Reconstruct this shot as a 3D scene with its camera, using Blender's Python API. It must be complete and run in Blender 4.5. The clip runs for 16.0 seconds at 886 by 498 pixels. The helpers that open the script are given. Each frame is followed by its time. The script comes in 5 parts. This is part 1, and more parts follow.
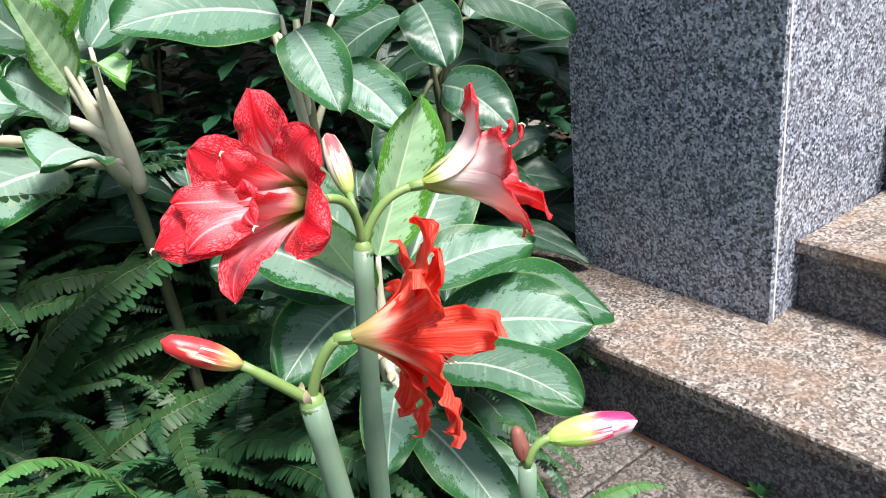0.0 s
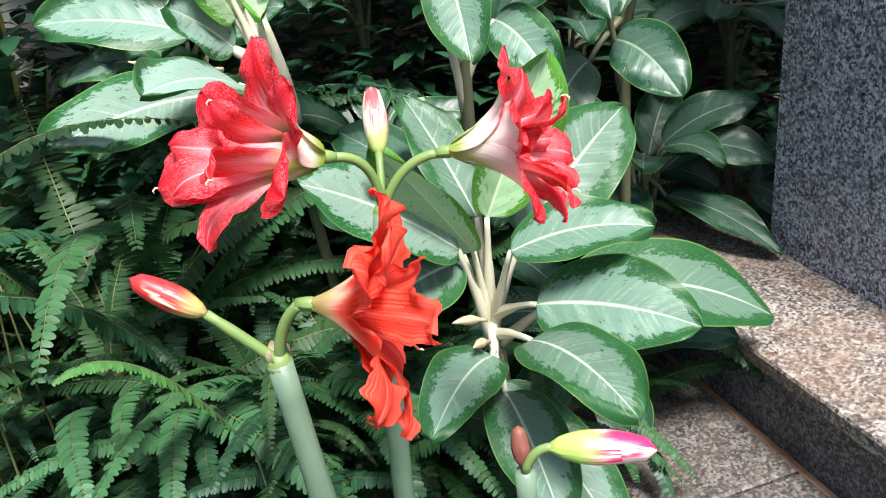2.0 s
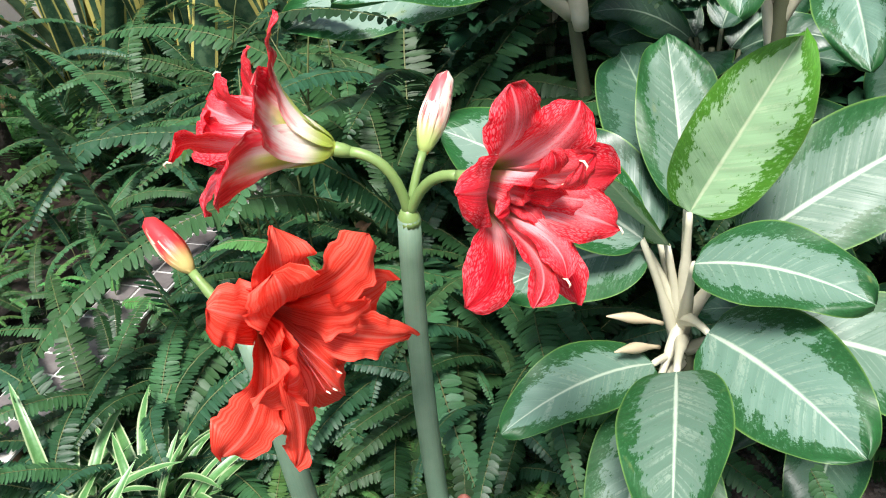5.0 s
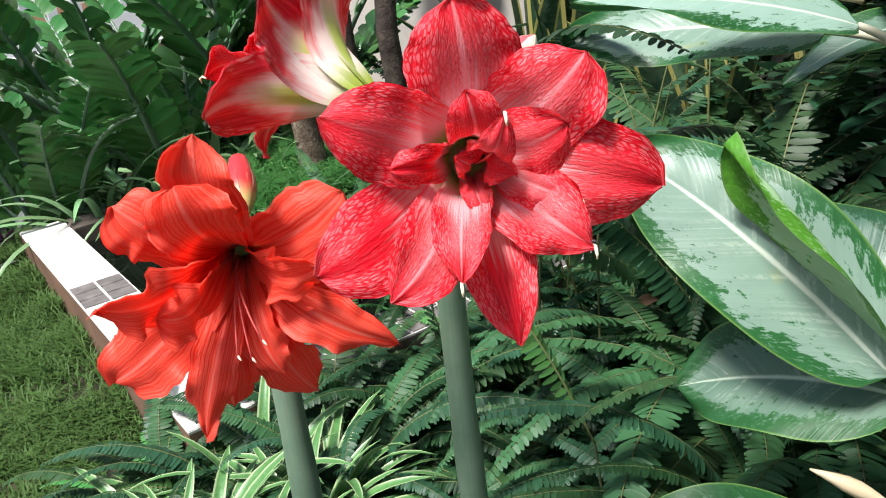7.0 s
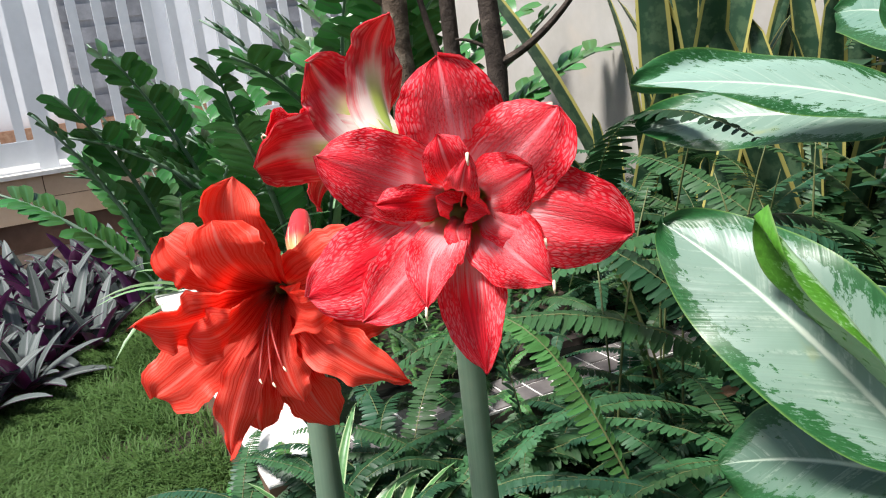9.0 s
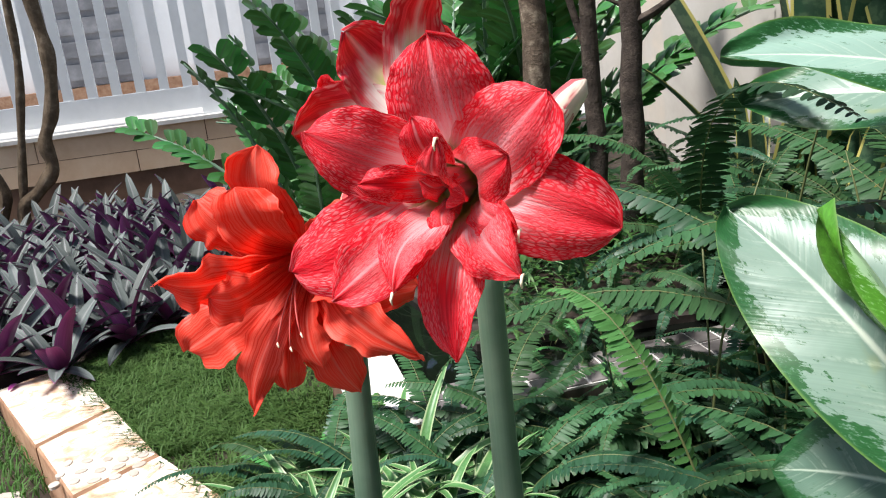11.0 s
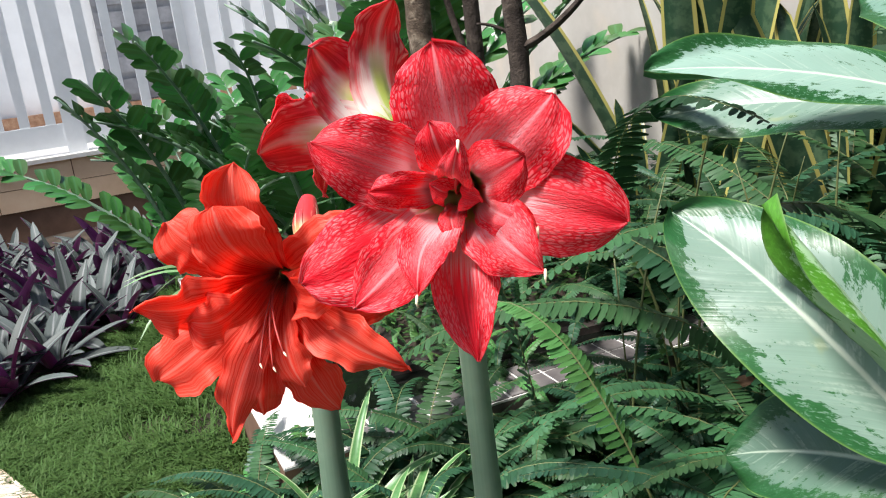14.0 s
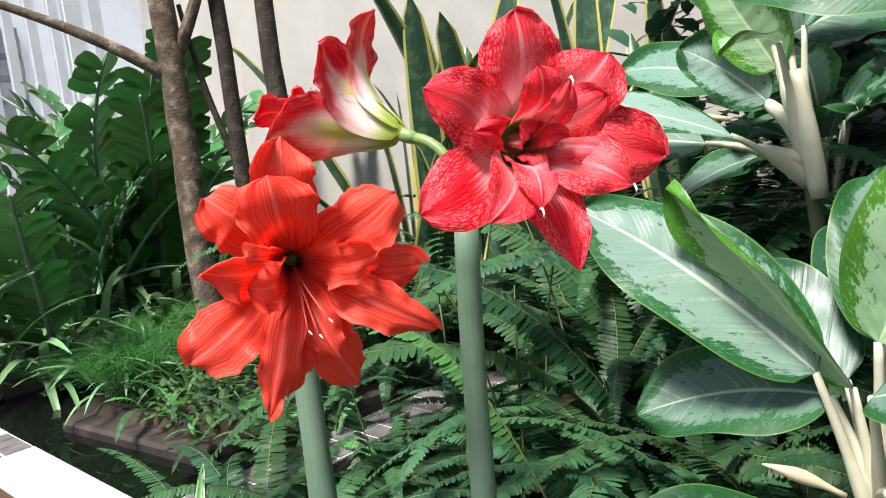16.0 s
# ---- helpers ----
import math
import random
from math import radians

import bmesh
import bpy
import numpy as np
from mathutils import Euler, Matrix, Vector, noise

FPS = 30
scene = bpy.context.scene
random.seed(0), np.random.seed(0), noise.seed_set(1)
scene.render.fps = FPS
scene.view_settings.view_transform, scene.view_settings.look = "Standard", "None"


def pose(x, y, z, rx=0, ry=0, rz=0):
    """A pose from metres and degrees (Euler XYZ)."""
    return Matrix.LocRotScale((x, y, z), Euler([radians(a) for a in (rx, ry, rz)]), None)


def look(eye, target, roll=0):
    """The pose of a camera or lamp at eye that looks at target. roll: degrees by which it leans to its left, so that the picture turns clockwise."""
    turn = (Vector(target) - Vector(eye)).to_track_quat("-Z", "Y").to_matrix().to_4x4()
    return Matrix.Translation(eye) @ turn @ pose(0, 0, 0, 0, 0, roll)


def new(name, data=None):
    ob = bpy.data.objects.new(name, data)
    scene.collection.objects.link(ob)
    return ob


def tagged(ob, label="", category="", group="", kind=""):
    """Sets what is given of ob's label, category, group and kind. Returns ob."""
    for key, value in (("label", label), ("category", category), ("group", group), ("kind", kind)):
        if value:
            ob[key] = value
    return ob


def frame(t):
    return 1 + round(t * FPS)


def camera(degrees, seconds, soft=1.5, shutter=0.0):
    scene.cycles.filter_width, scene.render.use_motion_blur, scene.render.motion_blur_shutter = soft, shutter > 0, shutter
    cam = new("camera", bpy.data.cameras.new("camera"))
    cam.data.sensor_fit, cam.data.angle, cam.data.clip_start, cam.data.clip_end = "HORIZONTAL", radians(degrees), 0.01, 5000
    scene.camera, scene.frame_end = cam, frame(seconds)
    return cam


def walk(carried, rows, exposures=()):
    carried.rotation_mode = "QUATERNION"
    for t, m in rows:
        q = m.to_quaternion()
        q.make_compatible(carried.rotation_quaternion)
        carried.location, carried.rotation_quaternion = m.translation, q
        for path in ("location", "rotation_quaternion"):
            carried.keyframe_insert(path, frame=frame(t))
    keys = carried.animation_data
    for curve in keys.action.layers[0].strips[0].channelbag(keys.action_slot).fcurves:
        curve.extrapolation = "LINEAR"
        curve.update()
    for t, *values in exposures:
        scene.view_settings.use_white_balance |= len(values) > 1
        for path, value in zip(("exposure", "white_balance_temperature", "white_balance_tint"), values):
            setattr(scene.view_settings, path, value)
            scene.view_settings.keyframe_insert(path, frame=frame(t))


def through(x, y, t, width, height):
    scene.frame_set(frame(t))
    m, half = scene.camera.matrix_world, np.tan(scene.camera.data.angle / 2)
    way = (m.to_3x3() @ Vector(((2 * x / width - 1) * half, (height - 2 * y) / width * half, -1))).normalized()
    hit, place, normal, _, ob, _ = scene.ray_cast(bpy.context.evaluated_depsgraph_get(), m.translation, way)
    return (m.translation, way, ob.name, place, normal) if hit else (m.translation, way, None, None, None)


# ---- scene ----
cam = camera(55.7, 16.0, soft=1.1)
PATH = [
    (0, (0.014, 0.047, 0.966), (-0.041, 1.889, 0.19), -6.0),
    (0.5, (0.076, 0.038, 0.976), (-0.174, 1.869, 0.212), -6.9),
    (1, (0.143, 0.039, 0.968), (-0.25, 1.836, 0.182), -7.0),
    (1.5, (0.198, 0.085, 0.954), (-0.323, 1.832, 0.131), -6.2),
    (2, (0.246, 0.154, 0.947), (-0.456, 1.828, 0.108), -6.6),
    (2.5, (0.283, 0.206, 0.954), (-0.586, 1.78, 0.078), -7.0),
    (3, (0.386, 0.262, 0.95), (-0.715, 1.672, 0.056), -8.2),
    (3.2, (0.416, 0.272, 0.952), (-0.74, 1.632, 0.05), -8.6),
    (5.3, (0.461, 0.576, 1.021), (-1.036, 1.274, -0.107), -7.8),
    (5.5, (0.454, 0.598, 1.019), (-1.07, 1.211, -0.123), -8.0),
    (6, (0.44, 0.706, 0.981), (-1.194, 1.035, -0.125), -8.3),
    (6.5, (0.443, 0.806, 0.909), (-1.323, 0.858, -0.029), -8.0),
    (7, (0.453, 0.868, 0.837), (-1.392, 0.675, 0.089), -7.6),
    (7.5, (0.479, 0.918, 0.816), (-1.381, 0.53, 0.191), -7.4),
    (8, (0.484, 0.934, 0.812), (-1.392, 0.494, 0.275), -6.9),
    (10.3, (0.5, 1.004, 0.807), (-1.339, 0.397, 0.305), -5.9),
    (10.5, (0.484, 1.015, 0.811), (-1.328, 0.347, 0.291), -5.8),
    (11, (0.448, 1.04, 0.811), (-1.281, 0.205, 0.254), -6.4),
    (11.5, (0.411, 1.069, 0.814), (-1.249, 0.116, 0.233), -7.0),
    (12, (0.375, 1.081, 0.823), (-1.238, 0.035, 0.272), -6.2),
    (12.5, (0.369, 1.079, 0.83), (-1.252, 0.04, 0.289), -4.8),
    (13, (0.396, 1.068, 0.824), (-1.286, 0.149, 0.252), -4.7),
    (13.5, (0.442, 1.024, 0.814), (-1.332, 0.29, 0.253), -5.6),
    (14, (0.485, 0.971, 0.807), (-1.365, 0.419, 0.287), -7.0),
    (14.5, (0.502, 0.907, 0.777), (-1.426, 0.609, 0.337), -7.7),
    (15, (0.506, 0.83, 0.76), (-1.448, 0.744, 0.342), -7.6),
    (15.5, (0.518, 0.767, 0.732), (-1.444, 0.857, 0.356), -7.3),
    (16, (0.591, 0.72, 0.737), (-1.371, 0.932, 0.413), -6.2),
]
walk(cam, [(t, look(eye, target, roll)) for t, eye, target, roll in PATH], exposures=[(0, 1.50), (3, 1.46), (5.5, 1.34), (7, 1.26), (8, 1.22), (10.5, 1.17), (12.5, 1.15), (13.5, 1.22), (15, 1.32), (16, 1.38)])

# ---- world and light ----
world = bpy.data.worlds.new("sky")
scene.world = world
world.use_nodes = True
wn, wl = world.node_tree.nodes, world.node_tree.links
sky = wn.new("ShaderNodeTexSky")
sky.sky_type, sky.sun_disc = "NISHITA", False
SUN_EL, SUN_ROT = 64.0, 133.0
sky.sun_elevation, sky.sun_rotation = radians(SUN_EL), radians(SUN_ROT)
sky.air_density, sky.dust_density = 1.2, 2.2
wl.new(sky.outputs[0], wn["Background"].inputs[0])
wn["Background"].inputs[1].default_value = 0.074
sun = new("sun", bpy.data.lights.new("sun", "SUN"))
sun.data.energy, sun.data.angle, sun.data.color = 3.7, radians(16), (1.0, 0.975, 0.945)
sdir = Vector((math.sin(radians(SUN_ROT)) * math.cos(radians(SUN_EL)), math.cos(radians(SUN_ROT)) * math.cos(radians(SUN_EL)), math.sin(radians(SUN_EL))))
sun.matrix_world = look(sdir * 30, (0, 0, 0))

# garden axes: AU runs along the steps, AV up them; ground level of the beds
AU, AV = Vector((-0.63, 0.7766, 0)), Vector((0.7766, 0.63, 0))
GROUND = -0.07


def G(u, v, z=0.0):
    return AU * u + AV * v + Vector((0, 0, z))


# ---- materials ----
class Mat:
    """A node material with short ways to add nodes."""

    def __init__(self, name):
        self.m = bpy.data.materials.new(name)
        self.m.use_nodes = True
        self.n, self.l = self.m.node_tree.nodes, self.m.node_tree.links
        self.b = self.n["Principled BSDF"]

    def node(self, kind, **kw):
        nd = self.n.new(kind)
        for k, v in kw.items():
            if k in nd.inputs:
                self.put(nd.inputs[k], v)
        return nd

    def put(self, socket, v):
        if isinstance(v, bpy.types.NodeSocket):
            self.l.new(v, socket)
        else:
            socket.default_value = v

    def math(self, op, a, b=0.0, c=0.0, clamp=False):
        nd = self.n.new("ShaderNodeMath")
        nd.operation, nd.use_clamp = op, clamp
        for i, v in enumerate((a, b, c)):
            self.put(nd.inputs[i], v)
        return nd.outputs[0]

    def coords(self, kind="Object"):
        return self.n.new("ShaderNodeTexCoord").outputs[kind]

    def uv(self):
        s = self.n.new("ShaderNodeSeparateXYZ")
        self.l.new(self.coords("UV"), s.inputs[0])
        return s.outputs[0], s.outputs[1]

    def xyz(self, x, y, z=0.0):
        nd = self.n.new("ShaderNodeCombineXYZ")
        for i, v in enumerate((x, y, z)):
            self.put(nd.inputs[i], v)
        return nd.outputs[0]

    def noise(self, scale, detail=3.0, rough=0.55, vec=None, dist=0.0):
        nd = self.n.new("ShaderNodeTexNoise")
        nd.inputs["Scale"].default_value, nd.inputs["Detail"].default_value = scale, detail
        nd.inputs["Roughness"].default_value, nd.inputs["Distortion"].default_value = rough, dist
        self.l.new(vec if vec is not None else self.coords(), nd.inputs["Vector"])
        return nd.outputs["Fac"]

    def voronoi(self, scale, vec=None, feature="F1", out="Distance"):
        nd = self.n.new("ShaderNodeTexVoronoi")
        nd.feature = feature
        nd.inputs["Scale"].default_value = scale
        self.l.new(vec if vec is not None else self.coords(), nd.inputs["Vector"])
        return nd.outputs[out]

    def ramp(self, fac, stops):
        nd = self.n.new("ShaderNodeValToRGB")
        e = nd.color_ramp.elements
        while len(e) < len(stops):
            e.new(0.5)
        for el, (p, c) in zip(e, stops):
            el.position, el.color = p, (*c, 1)
        self.l.new(fac, nd.inputs[0])
        return nd.outputs[0]

    def smooth(self, x, lo, hi):
        nd = self.n.new("ShaderNodeMapRange")
        nd.interpolation_type = "SMOOTHSTEP"
        self.put(nd.inputs[0], x)
        nd.inputs[1].default_value, nd.inputs[2].default_value = lo, hi
        return nd.outputs[0]

    def mix(self, f, a, b, mode="MIX"):
        nd = self.n.new("ShaderNodeMix")
        nd.data_type, nd.blend_type = "RGBA", mode
        self.put(nd.inputs[0], f)
        for s, v in ((nd.inputs[6], a), (nd.inputs[7], b)):
            self.put(s, (*v, 1) if isinstance(v, tuple) else v)
        return nd.outputs[2]

    def rand(self):
        return self.n.new("ShaderNodeObjectInfo").outputs["Random"]

    def island(self):
        return self.n.new("ShaderNodeNewGeometry").outputs["Random Per Island"]

    def vary(self, col, fac, amount=0.3, hue=0.02):
        nd = self.n.new("ShaderNodeHueSaturation")
        self.put(nd.inputs["Hue"], self.math("MULTIPLY_ADD", fac, hue * 2, 0.5 - hue))
        self.put(nd.inputs["Value"], self.math("MULTIPLY_ADD", fac, amount * 2, 1 - amount))
        self.put(nd.inputs["Color"], col)
        return nd.outputs[0]

    def bump(self, height, strength=0.3, dist=0.002):
        nd = self.n.new("ShaderNodeBump")
        nd.inputs["Strength"].default_value, nd.inputs["Distance"].default_value = strength, dist
        self.l.new(height, nd.inputs["Height"])
        self.l.new(nd.outputs[0], self.b.inputs["Normal"])

    def done(self, color, rough=0.5, spec=0.5, metal=0.0, through=0.0):
        self.put(self.b.inputs["Base Color"], (*color, 1) if isinstance(color, tuple) else color)
        self.put(self.b.inputs["Roughness"], rough)
        self.b.inputs["Specular IOR Level"].default_value = spec
        self.b.inputs["Metallic"].default_value = metal
        if through:
            tr = self.n.new("ShaderNodeBsdfTranslucent")
            self.put(tr.inputs[0], (*color, 1) if isinstance(color, tuple) else color)
            mx = self.n.new("ShaderNodeMixShader")
            mx.inputs[0].default_value = through
            self.l.new(self.b.outputs[0], mx.inputs[1])
            self.l.new(tr.outputs[0], mx.inputs[2])
            self.l.new(mx.outputs[0], self.n["Material Output"].inputs[0])
        return self.m


def petal_material(name, deep, pale, throat, white, vein, reach=0.35, green=0.18, blush=0.0, median=0.5, dark=0.0, thin=0.46):
    """Inner face of a petal: green throat, pale rays from it, a net of pale cells towards the margin; u runs across, v from neck to tip."""
    k = Mat(name)
    u, v = k.uv()
    r = k.math("MULTIPLY", k.rand(), 9.0)
    a = k.math("MULTIPLY", k.math("ABSOLUTE", k.math("SUBTRACT", u, 0.5)), 2.0)
    wob = k.noise(1.0, 3, vec=k.xyz(k.math("MULTIPLY", u, 5.0), k.math("MULTIPLY", v, 4.0), r))
    lines = k.noise(1.0, 2, vec=k.xyz(k.math("MULTIPLY", u, 36.0), k.math("MULTIPLY", v, 1.3), r))
    fine = k.noise(1.0, 3, 0.7, vec=k.xyz(k.math("MULTIPLY", u, 90.0), k.math("MULTIPLY", v, 45.0), r))
    bend = k.math("MULTIPLY_ADD", wob, 0.10, u)
    cells = k.voronoi(1.0, k.xyz(k.math("MULTIPLY", bend, 34.0), k.math("MULTIPLY", v, 20.0), r), "DISTANCE_TO_EDGE")
    blade = k.mix(k.smooth(lines, 0.40, 0.62), deep, pale)
    rim_ = k.smooth(k.math("ADD", k.math("MULTIPLY_ADD", v, 0.45, a), k.math("MULTIPLY_ADD", wob, 1.0, -0.5)), 0.42, 1.05)
    blade = k.mix(k.math("MULTIPLY", k.math("MULTIPLY", k.smooth(cells, 0.06, 0.26), rim_), vein), blade, white)
    if blush:
        lop = k.math("MULTIPLY_ADD", k.math("SUBTRACT", u, 0.5), k.math("MULTIPLY_ADD", k.rand(), 1.6, -0.8), a)
        mid = k.math("MULTIPLY", k.smooth(k.math("MULTIPLY_ADD", wob, 0.5, lop), 1.05, 0.30), k.smooth(v, 1.0, 0.50))
        mid = k.math("MULTIPLY", k.math("MULTIPLY", mid, k.smooth(k.rand(), 0.10, 0.60)), k.smooth(fine, 0.26, 0.60))
        blade = k.mix(k.math("MULTIPLY", mid, blush), blade, white)
    if dark:
        ink = k.math("MULTIPLY", k.smooth(lines, 0.50, 0.36), k.smooth(v, 0.92, 0.25))
        blade = k.mix(k.math("MULTIPLY", ink, dark), blade, tuple(c * 0.42 for c in deep))
    streak = k.math("MULTIPLY", k.smooth(k.math("MULTIPLY_ADD", wob, 0.08, a), 0.13, 0.05), k.math("MULTIPLY", k.smooth(v, 0.38, 0.6), k.smooth(k.rand(), 0.30, 0.36)))
    blade = k.mix(k.math("MULTIPLY", streak, median), blade, white)
    ray = k.smooth(k.math("ADD", k.math("MULTIPLY_ADD", a, 0.16, v), k.math("MULTIPLY_ADD", lines, 0.55, -0.27)), reach + 0.14, reach - 0.12)
    col = k.mix(k.math("MULTIPLY", ray, 0.9), blade, white)
    col = k.mix(k.smooth(k.math("ADD", v, k.math("MULTIPLY", lines, 0.2)), green + 0.22, green + 0.04), col, throat)
    k.bump(k.math("ADD", lines, k.math("MULTIPLY", k.smooth(cells, 0.0, 0.3), 0.35)), 0.40, 0.0014)
    return k.done(col, k.math("MULTIPLY_ADD", fine, 0.22, 0.30), 0.30, through=thin)


def petal_back_material(name, deep, pale, throat, white, turn, thin=0.25, lime_end=0.70, median=0.55):
    """Outer face of a petal: lime stripe from the neck, white flanks, red from the margin and tip."""
    k = Mat(name)
    u, v = k.uv()
    r = k.math("MULTIPLY", k.rand(), 9.0)
    a = k.math("MULTIPLY", k.math("ABSOLUTE", k.math("SUBTRACT", u, 0.5)), 2.0)
    wob = k.noise(1.0, 3, vec=k.xyz(k.math("MULTIPLY", u, 4.0), k.math("MULTIPLY", v, 3.0), r))
    lines = k.noise(1.0, 3, vec=k.xyz(k.math("MULTIPLY", u, 26.0), k.math("MULTIPLY", v, 1.5), r))
    cells = k.voronoi(1.0, k.xyz(k.math("MULTIPLY", u, 16.0), k.math("MULTIPLY", v, 9.0), r), "DISTANCE_TO_EDGE")
    red = k.mix(k.smooth(lines, 0.38, 0.64), deep, pale)
    edge = k.smooth(k.math("MULTIPLY_ADD", v, 0.5, a), 0.9, 1.3)
    red = k.mix(k.math("MULTIPLY", k.math("MULTIPLY", k.smooth(cells, 0.08, 0.28), edge), 0.28), red, white)
    red = k.mix(k.math("MULTIPLY", k.smooth(k.math("MULTIPLY_ADD", wob, 0.3, a), 0.36, 0.14), median), red, white)
    where = k.math("ADD", k.math("MULTIPLY_ADD", a, 0.34, v), k.math("ADD", k.math("MULTIPLY_ADD", wob, 0.5, -0.25), k.math("MULTIPLY_ADD", lines, 0.3, -0.15)))
    col = k.mix(k.smooth(where, turn - 0.10, turn + 0.22), white, red)
    lime = k.math("MULTIPLY", k.smooth(k.math("MULTIPLY_ADD", lines, 0.25, a), 0.56, 0.26), k.smooth(v, lime_end, lime_end - 0.35))
    col = k.mix(k.math("MULTIPLY", lime, 0.95), col, throat)
    col = k.mix(k.smooth(v, 0.22, 0.06), col, tuple(c * 0.8 for c in throat))
    k.bump(lines, 0.35, 0.0012)
    return k.done(col, 0.36, 0.4, through=thin)


PETAL_RED = petal_material("petal_red", (0.72, 0.005, 0.020), (0.92, 0.026, 0.052), (0.70, 0.76, 0.26), (0.95, 0.56, 0.60), 0.32, 0.54, 0.22, 0.66, 0.45, 0.25)
PETAL_INNER = petal_material("petal_red_inner", (0.72, 0.005, 0.020), (0.92, 0.026, 0.052), (0.72, 0.78, 0.30), (0.95, 0.60, 0.63), 0.26, 0.56, 0.26, 0.60, 0.5, 0.25)
PETAL_RED_BACK = petal_back_material("petal_red_back", (0.62, 0.008, 0.022), (0.82, 0.050, 0.08), (0.50, 0.62, 0.10), (0.95, 0.84, 0.78), 0.60, 0.35)
PETAL_PALE_BACK = petal_back_material("petal_pale_back", (0.66, 0.008, 0.026), (0.86, 0.060, 0.09), (0.52, 0.64, 0.16), (0.96, 0.90, 0.86), 0.80, 0.40, 0.46)
PETAL_ORANGE = petal_material("petal_orange", (0.98, 0.080, 0.044), (1.0, 0.185, 0.125), (0.12, 0.024, 0.010), (0.96, 0.38, 0.31), 0.0, 0.16, 0.03, 0.0, 0.55, 0.32, 0.55)
PETAL_ORANGE_BACK = petal_back_material("petal_orange_back", (0.70, 0.022, 0.016), (0.90, 0.065, 0.036), (0.56, 0.44, 0.16), (0.92, 0.60, 0.46), 0.30, 0.40, 0.38, 0.22)


def bud_material(name, red, cream, green, share, lime=0.45):
    k = Mat(name)
    u, v = k.uv()
    n = k.noise(1.0, 3, vec=k.xyz(k.math("MULTIPLY", u, 6.0), k.math("MULTIPLY", v, 1.6), 0.3))
    col = k.mix(k.smooth(n, share - 0.06, share + 0.08), red, cream)
    col = k.mix(k.smooth(k.math("MULTIPLY_ADD", n, 0.25, v), lime + 0.12, lime - 0.22), col, green)
    k.bump(n, 0.4, 0.002)
    return k.done(col, 0.4, 0.4, through=0.1)


BUD_RED = bud_material("bud_red", (0.55, 0.03, 0.035), (0.80, 0.60, 0.42), (0.46, 0.36, 0.13), 0.56)
BUD_PALE = bud_material("bud_pale", (0.45, 0.08, 0.09), (0.72, 0.58, 0.48), (0.36, 0.46, 0.14), 0.44)
BUD_PINK = bud_material("bud_pink", (0.62, 0.03, 0.12), (0.86, 0.60, 0.60), (0.42, 0.62, 0.14), 0.47, 0.60)


def scape_material():
    k = Mat("scape_green")
    z = k.noise(14, 4)
    st = k.noise(1.0, 3, vec=k.xyz(k.math("MULTIPLY", k.uv()[0], 40.0), k.math("MULTIPLY", k.uv()[1], 3.0)))
    col = k.mix(k.smooth(z, 0.3, 0.7), (0.066, 0.126, 0.082), (0.125, 0.192, 0.134))
    col = k.mix(k.math("MULTIPLY", st, 0.4), col, (0.20, 0.28, 0.19))
    k.bump(st, 0.15, 0.001)
    return k.done(col, 0.42, 0.4)


SCAPE = scape_material()
PEDICEL = Mat("pedicel_green")
PEDICEL = PEDICEL.done(PEDICEL.mix(PEDICEL.noise(20), (0.10, 0.18, 0.05), (0.20, 0.29, 0.09)), 0.45)
THROAT = Mat("throat_green")
THROAT = THROAT.done(THROAT.mix(THROAT.noise(120, 3), (0.50, 0.60, 0.16), (0.74, 0.78, 0.40)), 0.5, through=0.4)
STAMEN = Mat("stamen_red").done((0.55, 0.07, 0.06), 0.5, through=0.2)
ANTHER = Mat("anther_cream").done((0.82, 0.70, 0.50), 0.7)


